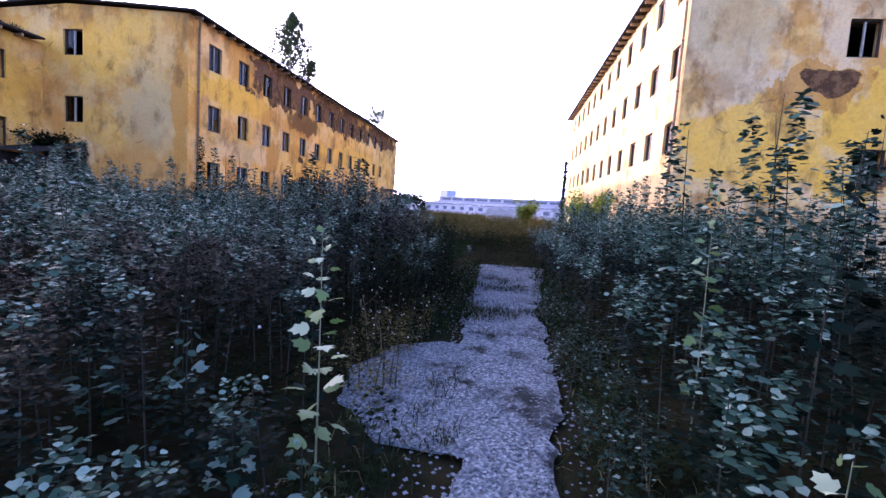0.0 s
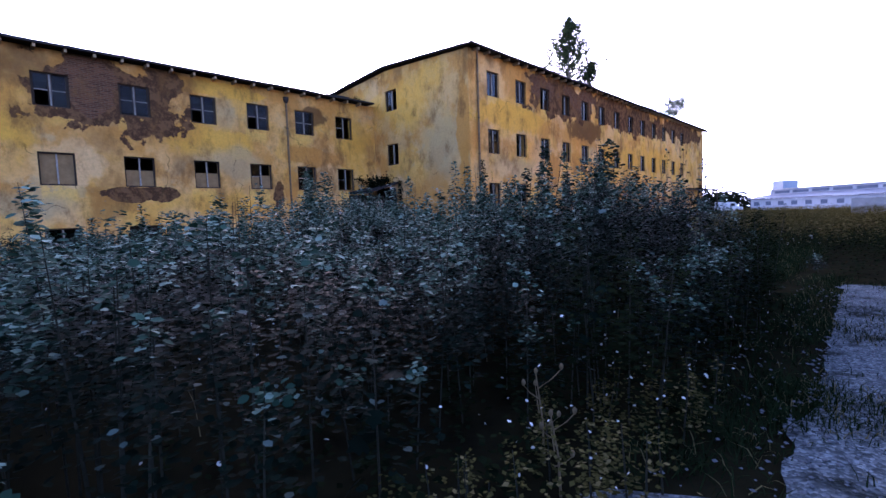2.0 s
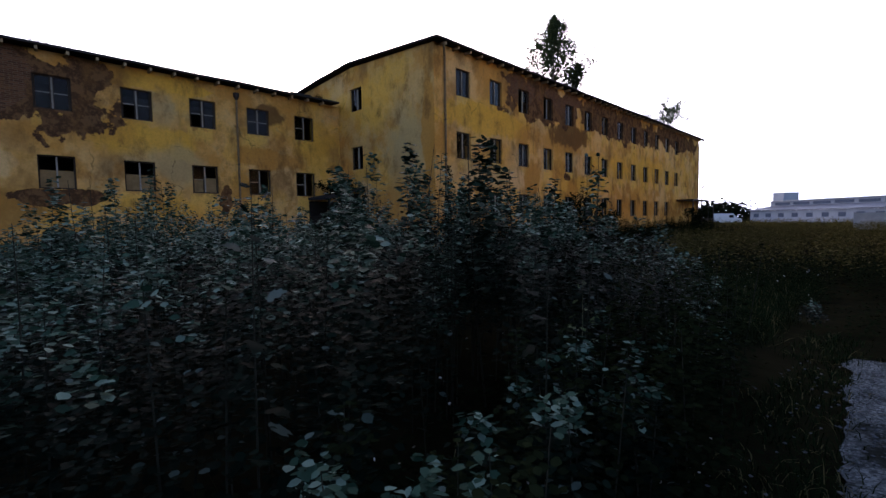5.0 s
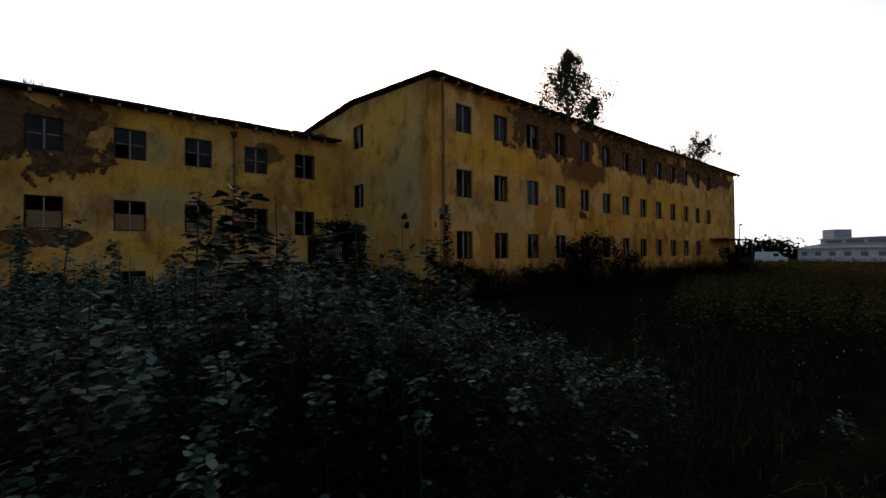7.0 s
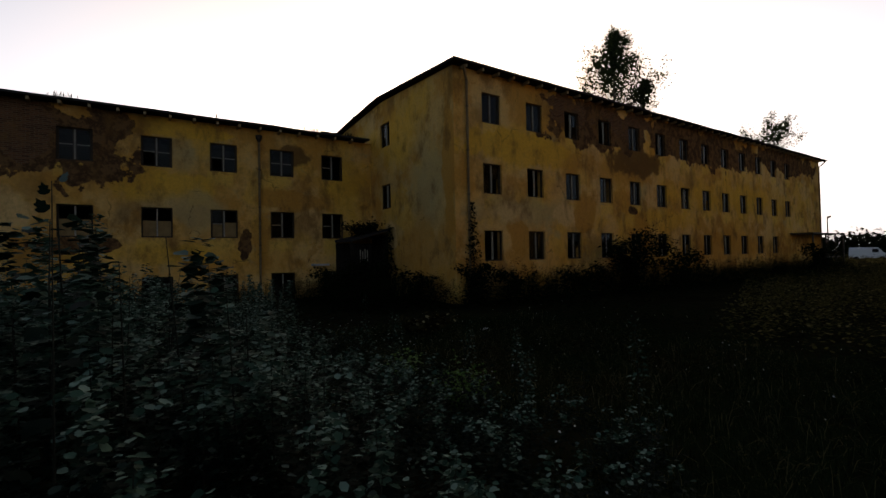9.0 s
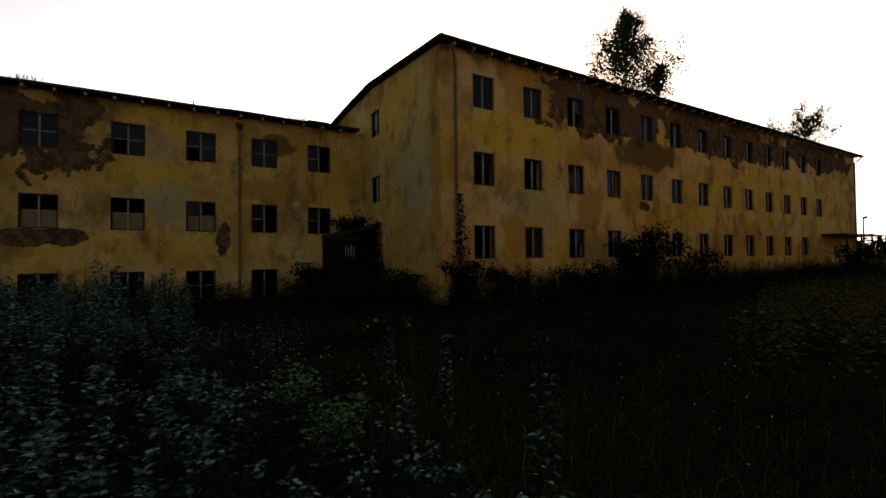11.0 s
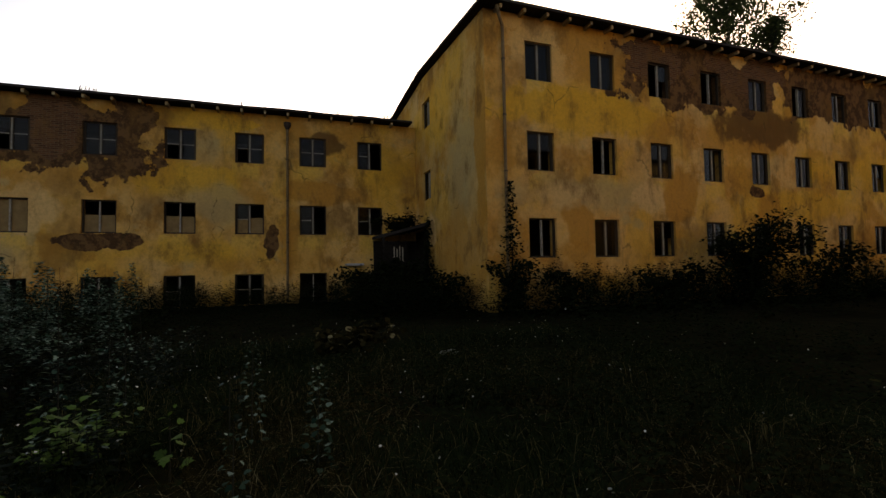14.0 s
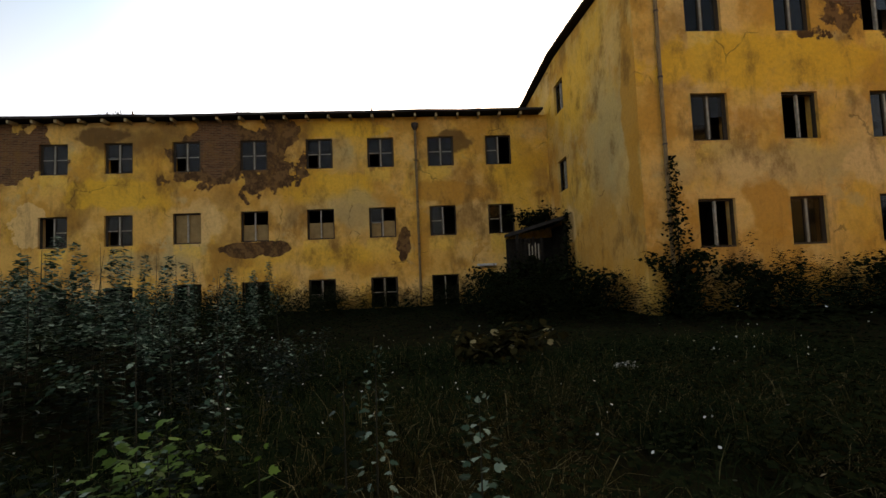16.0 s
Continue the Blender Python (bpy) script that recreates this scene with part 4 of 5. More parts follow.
HEROES = [(0.95, 1.50, 1.30, 30, 0.108, 0), (-0.54, 1.78, 0.85, 24, 0.09, 3), (-0.04, 1.85, 0.78, 22, 0.085, 3), (-0.30, 1.46, 0.72, 20, 0.095, 3), (0.72, 1.15, 0.45, 26, 0.08, 3), (0.98, 1.28, 0.36, 18, 0.075, 3), (0.55, 1.40, 0.5, 24, 0.08, 3), (1.12, 1.75, 0.25, 14, 0.06, 1), (0.62, 2.05, 0.75, 20, 0.10, 1), (0.25, 3.0, 1.1, 22, 0.09, 1),
          (3.05, 1.35, 1.5, 26, 0.10, 1), (3.5, 1.9, 1.75, 30, 0.11, 1), (3.15, 2.6, 1.7, 28, 0.10, 0), (2.85, 0.85, 0.8, 18, 0.11, 0), (3.9, 2.4, 2.15, 30, 0.11, 1),
          (0.3, 4.7, 1.5, 28, 0.09, 1), (-0.1, 5.6, 1.7, 28, 0.10, 1), (0.45, 6.6, 1.5, 26, 0.10, 1), (0.2, 7.4, 1.2, 26, 0.10, 0), (-0.3, 8.6, 2.1, 30, 0.10, 1), (-0.7, 9.2, 2.2, 30, 0.10, 1),
          (-1.35, 13.3, 1.35, 80, 0.062, 3), (-1.75, 13.0, 0.9, 20, 0.08, 1), (-2.6, 13.05, 0.85, 74, 0.055, 3), (-2.95, 13.25, 0.7, 16, 0.07, 1), (-3.1, 12.9, 0.95, 20, 0.075, 1), (-4.8, 13.9, 0.9, 74, 0.055, 3),
          (-4.75, 13.75, 0.75, 18, 0.07, 1), (-4.55, 13.4, 0.5, 12, 0.085, 2), (-6.3, 12.1, 1.15, 24, 0.08, 1), (-6.1, 11.7, 1.0, 24, 0.085, 1), (-5.5, 11.3, 1.3, 26, 0.085, 1), (-4.15, 14.35, 0.8, 66, 0.055, 3), (-5.0, 12.6, 1.15, 60, 0.06, 3), (-5.4, 12.9, 1.0, 56, 0.055, 3), (-6.0, 12.6, 1.3, 60, 0.06, 3), (-3.4, 13.9, 0.7, 40, 0.045, 3)]
for hx, hy, hh, hn, hs, hk in HEROES:
    leafed_sapling(hx, hy, hh, hn, hs, hk, "young white poplar sapling with pale lobed leaves" if hk in (0, 3) else "young poplar sapling with dark green leaves")

def leader(i, label, mat, leaf):
    """A two-metre sapling to copy: bent stem, leafy upper half."""
    ob = thing("poplar_sapling", label, "sapling", "taller saplings")
    bend = [(0.06 * math.sin(i + s * 2), 0.06 * math.cos(i * 2 + s * 2), 2.0 * s) for s in (0, 0.3, 0.6, 0.85, 1)]
    child("stem", stem_mesh(bend, 0.009), ob)
    c, s = sapling_leaves(0, 0, 0, 2.0, 120 / leaf, 0.28, 0.42)
    child("foliage", quads_mesh("foliage", *leaf_field(c, 0.01, s * 1.05 * leaf, 0.15, 0.38, 0.6), mat), ob)
    return ob


def plant(protos, spots):
    for i, (x, y, h) in enumerate(spots):
        p, k = protos[i % len(protos)], h / 2.0
        m = pose(x, y, ground_z(x, y), random.uniform(-4, 4), random.uniform(-4, 4), random.uniform(0, 360))
        if i < len(protos):
            p.matrix_basis = m @ Matrix.Diagonal((k, k, k, 1))
        else:
            copy_thing(p, m).scale = (k, k, k)


PALE_SPOTS = scatter(150, -7.5, 0.55, 0.5, 11.0, lambda x, y: min(yard_height(x, y) * 1.25, 1.2 + 0.17 * walk_gap(x, y) + 0.5 * max(0, min(1, (y - 6) / 2))) if yard_height(x, y) > 0.9 else 0, 2.0)
PALE_SPOTS += scatter(70, 3.0, 7.4, 1.0, 15, lambda x, y: right_height(x, y) * 1.25, 1.2) + scatter(26, -11, -6.5, 8.6, 12.0, lambda x, y: 1.45, 1.5)
PALE_SPOTS += [(-6.6, 11.3, 1.6), (-7.0, 11.0, 1.7), (-6.2, 11.0, 1.55), (-7.5, 11.4, 1.6), (-7.8, 10.8, 1.75), (-5.8, 10.9, 1.45), (-8.3, 11.3, 1.55), (-6.9, 10.5, 1.8), (-8.6, 10.6, 1.7), (-9.2, 11.2, 1.5), (4.3, 4.2, 2.7), (4.0, 3.5, 2.4), (3.4, 3.9, 2.35)]
DARK_SPOTS = [(-0.95, 7.9, 2.45), (-1.5, 8.3, 2.5), (-2.1, 8.1, 2.55), (-1.2, 9.6, 2.2), (-1.9, 9.9, 2.1), (-2.6, 9.2, 2.3), (-2.4, 8.7, 2.35), (-3.0, 8.9, 2.3), (-1.6, 9.1, 2.3), (-3.4, 9.6, 2.0)]
# leaf tone stands for light: sky-lit tops pale, silhouettes by the path dimmer
plant([leader(i, "slender poplar sapling rising out of the thicket, leaves toned as sky-lit", M_SILVER, 1.0) for i in range(8)], PALE_SPOTS)
plant([leader(i, "broad-leaved poplar sapling rising beside the path, toned dim as a silhouette", M_BOLD, 1.3) for i in range(4)], [(x, y, h * 0.93) for x, y, h in DARK_SPOTS])


# grass
def grass(name, label, spots, mat, length, lean, fat=1.0):
    """Thin blades, each bent over towards its tip."""
    k = len(spots)
    p = np.array([(x, y, ground_z(x, y) - 0.02) for x, y in spots])
    az = rng.uniform(0, 2 * np.pi, k)
    el = np.clip(rng.normal(lean, 0.3, k), 0.15, 1.5)
    ln = length * rng.uniform(0.5, 1.4, k)
    flat = np.stack([np.cos(az), np.sin(az), np.zeros(k)], 1)
    up = np.array([0.0, 0.0, 1.0])
    mid = p + (flat * np.cos(el)[:, None] * 0.5 + up * np.sin(el)[:, None] * 0.6) * ln[:, None]
    fall = el - rng.uniform(0.3, 1.3, k)
    tip = mid + (flat * np.cos(fall)[:, None] + up * np.sin(fall)[:, None]) * (0.5 * ln)[:, None]
    tip[:, 2] = np.maximum(tip[:, 2], p[:, 2] + 0.03)
    side = np.stack([-np.sin(az), np.cos(az), np.zeros(k)], 1) * (0.0014 + 0.0018 * rng.random((k, 1))) * fat
    v = np.stack([p - side, p + side, mid + side * 0.8, mid - side * 0.8, tip], 1)
    j = np.arange(k)[:, None] * 5
    me = bpy.data.meshes.new(name)
    me.vertices.add(k * 5)
    me.vertices.foreach_set("co", v.ravel())
    me.loops.add(k * 7)
    me.loops.foreach_set("vertex_index", (j + np.array([0, 1, 2, 3, 3, 2, 4])).ravel().astype(np.int32))
    me.polygons.add(k * 2)
    me.polygons.foreach_set("loop_start", (np.arange(k)[:, None] * 7 + np.array([0, 4])).ravel().astype(np.int32))
    me.update(calc_edges=True)
    me.materials.append(mat)
    return thing(name, label, "grass", kind="stuff", me=me)


def tufts(n, per, x0, x1, y0, y1, r, ok):
    got = []
    while len(got) < n * per:
        x, y = random.uniform(x0, x1), random.uniform(y0, y1)
        if ok(x, y):
            got += [(random.gauss(x, r), random.gauss(y, r)) for _ in range(per)]
    return got


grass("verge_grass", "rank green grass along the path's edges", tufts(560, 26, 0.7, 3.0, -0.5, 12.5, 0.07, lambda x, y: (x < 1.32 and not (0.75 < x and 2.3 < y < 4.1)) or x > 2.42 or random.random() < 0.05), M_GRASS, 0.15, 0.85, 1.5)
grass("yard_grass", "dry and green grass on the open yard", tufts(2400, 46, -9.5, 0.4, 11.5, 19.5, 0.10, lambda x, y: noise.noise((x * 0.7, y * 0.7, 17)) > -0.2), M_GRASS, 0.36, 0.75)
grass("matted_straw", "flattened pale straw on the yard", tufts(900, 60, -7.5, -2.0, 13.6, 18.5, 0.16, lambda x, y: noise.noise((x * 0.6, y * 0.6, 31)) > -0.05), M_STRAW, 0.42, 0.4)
M_PALE = leafy("bleached_straw", (0.05, 0.04, 0.02), (0.20, 0.165, 0.085), (0.34, 0.29, 0.17), 0.15, 0.1, 0.7)
grass("lying_straw", "bleached straws lying over the trodden yard grass", tufts(330, 7, -7.5, -3.0, 14.2, 18.2, 0.12, lambda x, y: noise.noise((x * 0.8, y * 0.8, 44)) > -0.05), M_PALE, 0.34, 0.2, 0.9)
grass("path_grass", "grass tufts breaking through the asphalt", tufts(150, 24, 1.1, 2.5, 4.9, 6.0, 0.09, lambda x, y: noise.noise((x * 1.1, y * 1.1, 3)) > -0.12) + tufts(90, 24, 1.1, 2.7, 7.4, 9.0, 0.09, lambda x, y: noise.noise((x * 0.9, y * 0.9, 7)) > 0.05) + tufts(14, 30, 1.30, 1.55, 1.9, 3.7, 0.05, lambda x, y: True) + tufts(40, 22, 1.5, 2.6, 10.9, 11.6, 0.08, lambda x, y: True), M_GRASS, 0.15, 0.95, 1.5)
grass("dry_stalks", "thin dry stalks leaning out of the weeds", tufts(110, 1, -9, 0.4, 2, 17, 0.1, lambda x, y: walk_gap(x, y) > 1.6), M_STRAW, 0.8, 1.1)

# loose stones on the path
def stones(n, place):
    vs, fs = [], []
    for _ in range(n):
        x, y, z = place()
        r = random.uniform(0.006, 0.017)
        k = len(vs)
        vs += [(x + r * random.uniform(0.7, 1.3) * a, y + r * random.uniform(0.7, 1.3) * b, z + r * 0.6 * c) for a, b, c in ((1, 0, 0), (0, 1, 0), (-1, 0, 0), (0, -1, 0), (0, 0, 1), (0, 0, -1))]
        fs += [(k + a, k + b, k + c) for a, b, c in ((0, 1, 4), (1, 2, 4), (2, 3, 4), (3, 0, 4), (1, 0, 5), (2, 1, 5), (3, 2, 5), (0, 3, 5))]
    return vs, fs


M_STONE = speckled("grey_gravel", (0.06, 0.065, 0.07), (0.20, 0.205, 0.215), 40, 0.85)
gv, gf = stones(3000, lambda: (random.uniform(0.75, 2.4) if random.random() < 0.2 else random.uniform(1.3, 2.4), random.uniform(1.0, 11), 0.036))
thing("gravel", "loose grey gravel strewn over the path", "gravel", kind="stuff", me=mesh_of("gravel", gv, gf, M_STONE))

def dry_thistle(x, y, h):
    """A dead stalk with a few side stems and round seed heads."""
    ob = thing("dry_thistle", "dead brown thistle stalk with round seed heads", "weed")
    ob.location = (x, y, ground_z(x, y))
    vs, fs = [], []
    tube_into(vs, fs, [(0.05, -0.03, -0.04), (0.02, 0, h * 0.5), (-0.03, 0.02, h)], [0.007, 0.005, 0.003], 6)
    stalk = child("stalk", mesh_of("stalk", vs, fs, M_DRY), ob)
    ends = [(-0.03, 0.02, h)]
    for i, s in enumerate((0.35, 0.55, 0.72, 0.85)):
        w, ln = i * 2.3, 0.13 * h / 0.5
        p = (0.0, 0.0, h * s)
        q = (ln * math.cos(w), ln * math.sin(w), h * s + ln * 0.9)
        vs, fs = [], []
        tube_into(vs, fs, [p, ((p[0] + q[0]) * 0.6, (p[1] + q[1]) * 0.6, (p[2] + q[2]) / 2), q], [0.004, 0.003, 0.002], 5)
        child("side_stem", mesh_of("side_stem", vs, fs, M_DRY), stalk)
        ends.append(q)
    for px, py, pz in ends:
        vs, fs = [], []
        tube_into(vs, fs, [(px, py, pz - 0.004), (px, py, pz + 0.006), (px, py, pz + 0.020), (px, py, pz + 0.030)], [0.003, 0.010, 0.011, 0.005], 8)
        child("seed_head", mesh_of("seed_head", vs, fs, M_DRY), stalk)


for tx, ty, th in ((0.40, 3.96, 0.46), (0.62, 3.75, 0.36)):
    dry_thistle(tx, ty, th)

# small white flower heads
fs_ = [s for s in scatter(700, -9, 0.6, 2, 19, lambda x, y: 0.75, 0.7) + scatter(120, 0.1, 1.1, 3, 8, lambda x, y: 0.5, 0.5)]
fc = np.array([(x, y, ground_z(x, y) + h * random.uniform(0.25, 1.0)) for x, y, h in fs_])
M_FLOWER = speckled("white_petals", (0.45, 0.45, 0.40), (0.65, 0.65, 0.6), 20, 0.7)
thing("wildflowers", "tiny white flower heads scattered through the weeds", "flowers", kind="stuff", me=quads_mesh("wildflowers", *leaf_field(fc, 0.01, np.full(len(fc), 0.018), -0.5, 0.5), M_FLOWER))


def climber(label, x, y, z0, z1, spread, n, size):
    """Ivy-like leaves hugging a wall, thinning upward."""
    u = rng.random(n) ** 1.5
    c = np.stack([x + np.abs(rng.normal(0, 0.10, n)), y + rng.normal(0, 1, n) * spread * (1.1 - u), z0 + (z1 - z0) * u], 1)
    ob = thing("climber", label, "climbing plant")
    child("foliage", quads_mesh("foliage", *leaf_field(c, 0.03, np.full(n, size), 0.5), M_BUSHLEAF), ob)
    vs, fs = [], []
    tube_into(vs, fs, [(x + 0.03, y, z0 - 0.1), (x + 0.03, y + 0.08, (z0 + z1) / 2), (x + 0.03, y - 0.05, z1 * 0.95)], [0.025, 0.015, 0.005], 5)
    child("vine", mesh_of("vine", vs, fs, M_BARK), ob)


def shrub(name, label, x, y, h, r, n, mat, size, z=None, squash=1.0):
    """A bush: several arching limbs, leaves in uneven clumps along them."""
    ob = thing(name, label, "bush")
    z = ground_z(x, y) if z is None else z
    ob.location = (x, y, z)
    cs, vs, fs = [], [], []
    limbs = 9
    for i in range(limbs):
        w = i * 2.4 + random.uniform(-0.4, 0.4)
        reach, up = r * random.uniform(0.45, 1.0), h * random.uniform(0.65, 1.0)
        pts = [(0.08 * math.cos(w), 0.08 * math.sin(w) * squash, -0.05)]
        for s in (0.35, 0.7, 1.0):
            pts.append((reach * s ** 1.3 * math.cos(w), reach * s ** 1.3 * math.sin(w) * squash, up * (1 - (1 - s) ** 1.6)))
        tube_into(vs, fs, pts, [0.022, 0.016, 0.010, 0.004], 4)
        for _ in range(n // limbs // 14):
            s = random.uniform(0.04, 1.05)
            c = Vector((reach * s ** 1.3 * math.cos(w), reach * s ** 1.3 * math.sin(w) * squash, up * (1 - abs(1 - s) ** 1.6)))
            cs.append(np.array(c) + rng.normal(0, 1, (14, 3)) * np.array([0.16, 0.16, 0.12]) * max(0.5, r) * 0.9)
    c = np.concatenate(cs)
    c[:, 2] = np.maximum(c[:, 2], 0.04)
    child("branchwork", mesh_of("branchwork", vs, fs, M_BARK), ob)
    child("foliage", quads_mesh("foliage", *leaf_field(c, 0.02, np.full(len(c), size), 0.35), mat), ob)
    return ob


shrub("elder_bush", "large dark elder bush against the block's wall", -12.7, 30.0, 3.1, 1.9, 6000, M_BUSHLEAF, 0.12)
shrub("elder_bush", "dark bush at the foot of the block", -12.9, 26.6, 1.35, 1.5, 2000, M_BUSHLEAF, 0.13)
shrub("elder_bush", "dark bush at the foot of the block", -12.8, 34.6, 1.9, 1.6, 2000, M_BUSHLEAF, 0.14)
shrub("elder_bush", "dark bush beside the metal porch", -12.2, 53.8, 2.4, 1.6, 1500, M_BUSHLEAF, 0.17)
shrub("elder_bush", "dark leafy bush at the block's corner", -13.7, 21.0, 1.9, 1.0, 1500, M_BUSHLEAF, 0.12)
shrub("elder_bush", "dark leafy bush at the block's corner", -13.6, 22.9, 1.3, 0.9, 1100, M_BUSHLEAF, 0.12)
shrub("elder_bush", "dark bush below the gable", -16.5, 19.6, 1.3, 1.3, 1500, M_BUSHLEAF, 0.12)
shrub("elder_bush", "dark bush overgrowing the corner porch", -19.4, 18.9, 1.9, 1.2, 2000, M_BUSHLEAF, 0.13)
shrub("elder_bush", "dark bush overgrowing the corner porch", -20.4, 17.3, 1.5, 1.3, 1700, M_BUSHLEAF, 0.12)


def maple_bush(label, x, y, h, r, shoots, leaves, size):
    """A low bush of arching shoots with lobed leaves held flat to the light."""
    ob = thing("maple_bush", label, "bush")
    ob.location = (x, y, ground_z(x, y))
    for i in range(shoots):
        w, reach, up = i * 2.4, r * ((i + 0.6) / shoots) ** 0.5, h * random.uniform(0.75, 1.05)
        up *= 1.0 - 0.35 * (reach / r) ** 2
        pts = [(reach * q ** 1.4 * math.cos(w), reach * q ** 1.4 * math.sin(w), up * q - 0.03 * (q == 0)) for q in (0, 0.35, 0.7, 1.0)]
        child("stem", stem_mesh(pts, 0.005, 5), ob)
        for k in range(leaves):
            q = 0.30 + 0.70 * (k + 1) / leaves
            sz = size * (1.15 - 0.45 * q) * random.uniform(0.75, 1.2)
            m = Matrix.Translation((reach * q ** 1.4 * math.cos(w), reach * q ** 1.4 * math.sin(w), up * q)) @ pose(0, 0, 0, 0, 0, k * 137.5 + i * 40) @ Matrix.Translation((0, 0.035, 0)) @ pose(0, 0, 0, random.uniform(-35, 20), random.uniform(-25, 25), 0)
            child("leaf", LEAF_ME[2], ob, m @ Matrix.Diagonal((sz, sz, sz, 1)))


maple_bush("low bright green bush with lobed leaves", -4.85, 12.72, 0.56, 0.40, 15, 13, 0.08)
shrub("maple_bush", "low green bush among the weeds", -3.35, 12.75, 0.5, 0.35, 600, M_LIME, 0.042)
shrub("willow_bush", "yellow-green bush coloured as if in the sun", 3.4, 45.0, 2.7, 1.5, 2600, M_SUNNY, 0.18)
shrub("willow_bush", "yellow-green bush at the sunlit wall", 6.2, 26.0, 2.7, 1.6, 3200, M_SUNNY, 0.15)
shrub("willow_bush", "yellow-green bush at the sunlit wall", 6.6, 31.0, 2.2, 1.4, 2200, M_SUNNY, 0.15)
climber("dark climber on the far corner of the sunlit block", 7.62, 51.6, 0.0, 7.5, 0.4, 1500, 0.2)
shrub("dry_weed_heap", "brown heap of dry weeds in the yard", -8.2, 15.1, 0.55, 0.7, 900, M_STRAW, 0.11)


def roof_tree(label, x, y, z, h, r, n, size, lean, airy):
    """A birch that grows out of the roof: tapered trunk, ascending limbs with twigs, and clumps of small leaves with gaps between."""
    ob = thing("birch_tree", label, "tree")
    ob.location = (x, y, z)
    vs, fs, cs = [], [], []
    tube_into(vs, fs, [(0, 0, -0.1), (lean * 0.4, 0.05, h * 0.4), (lean * 0.8, 0.1, h * 0.75), (lean, 0.05, h)], [0.11, 0.075, 0.04, 0.01], 7)
    child("trunk", mesh_of("trunk", vs, fs, M_BIRCH), ob)
    vs, fs = [], []
    limbs = 22 if airy else 60
    for i in range(limbs):
        s = 0.02 + 0.90 * (i / limbs) ** (1.6 if airy else 1.1)
        w = i * 2.4 + random.uniform(-0.5, 0.5)
        ln = r * max(0.10, (1.0 - s) ** (0.5 if airy else 0.9)) * random.uniform(0.6, 1.08)
        rise = random.uniform(0.5, 1.4) if airy else random.uniform(0.25, 0.6) + 0.9 * s
        p0 = Vector((lean * s, 0.05, h * s))
        d = Vector((math.cos(w), math.sin(w), rise)).normalized()
        bend = Vector((0, 0, 0.18 * ln))
        pts = [p0 + d * ln * q + bend * q * q for q in (0, 0.5, 1.0)]
        tube_into(vs, fs, pts, [0.028, 0.016, 0.005], 4)
        for q in (0.35, 0.5, 0.64, 0.77, 0.89, 1.0):
            c = p0 + d * ln * q + bend * q * q
            for _ in range(1 if airy else 2):
                t = c + Vector((random.gauss(0, 0.14), random.gauss(0, 0.14), random.gauss(0.08, 0.12))) * (0.5 + 0.5 * ln)
                tube_into(vs, fs, [tuple(c), tuple(t)], [0.007, 0.003], 3)
                k = max(3, int(n / limbs / 12 * (0.35 + 0.9 * ln / r) * random.uniform(0.3, 1.7)))
                cs.append(np.array(t) + rng.normal(0, 1, (k, 3)) * np.array([1, 1, 1.25]) * (0.075 + 0.03 * ln))
    child("branchwork", mesh_of("branchwork", vs, fs, M_BARK), ob)
    c = np.concatenate(cs)
    c[:, 2] = np.maximum(c[:, 2], 0.1)
    child("crown", quads_mesh("crown", *leaf_field(c, 0.04, np.full(len(c), size), 0.5, 0.4), M_BIRCHLEAF), ob)


roof_tree("birch tree growing out of the block's roof edge", -15.9, 33.6, 10.35, 5.3, 3.2, 18000, 0.11, 0.05, False)
roof_tree("low branching birch beside it on the roof edge", -15.3, 35.2, 10.3, 2.2, 1.7, 2000, 0.11, 0.5, False)
roof_tree("thin sparse birch on the block's roof", -16.2, 57.0, 10.4, 2.6, 3.1, 9000, 0.13, 0.2, True)
shrub("creeper_heap", "dark creeper sprawling over the corner porch roof", -21.2, 19.2, 0.75, 1.15, 1400, M_BUSHLEAF, 0.12, 3.05)

climber("dark climber up the corner downpipe", -14.28, 21.2, 0.0, 4.3, 0.28, 900, 0.10)
climber("dark climber beside the corner porch", -20.1, 20.2, 0.0, 3.6, 0.30, 700, 0.12)


# tufts on the wing's roof edge
for ty in (1.2, 6.7, 17.0, 18.9):
    c = np.array([(-22.5, ty + random.gauss(0, 0.25), 8.74) for _ in range(40)])
    az, el = rng.uniform(0, 6.28, 40), rng.uniform(0.8, 1.5, 40)
    o = np.stack([np.cos(az) * np.cos(el), np.sin(az) * np.cos(el), np.sin(el)], 1) * rng.uniform(0.1, 0.32, (40, 1))
    thing("roof_weeds", "tuft of weeds on the roof edge", "weeds", kind="stuff", me=quads_mesh("roof_weeds", c, o, np.stack([-np.sin(az), np.cos(az), 0 * az], 1) * 0.012, M_BUSHLEAF))


# ---- porches and far things ----
# near-black boards; the porch's inner shade is put into this colour
M_PORCHDARK = speckled("dark_porch_boards", (0.010, 0.009, 0.008), (0.03, 0.026, 0.022), 12, 0.85)


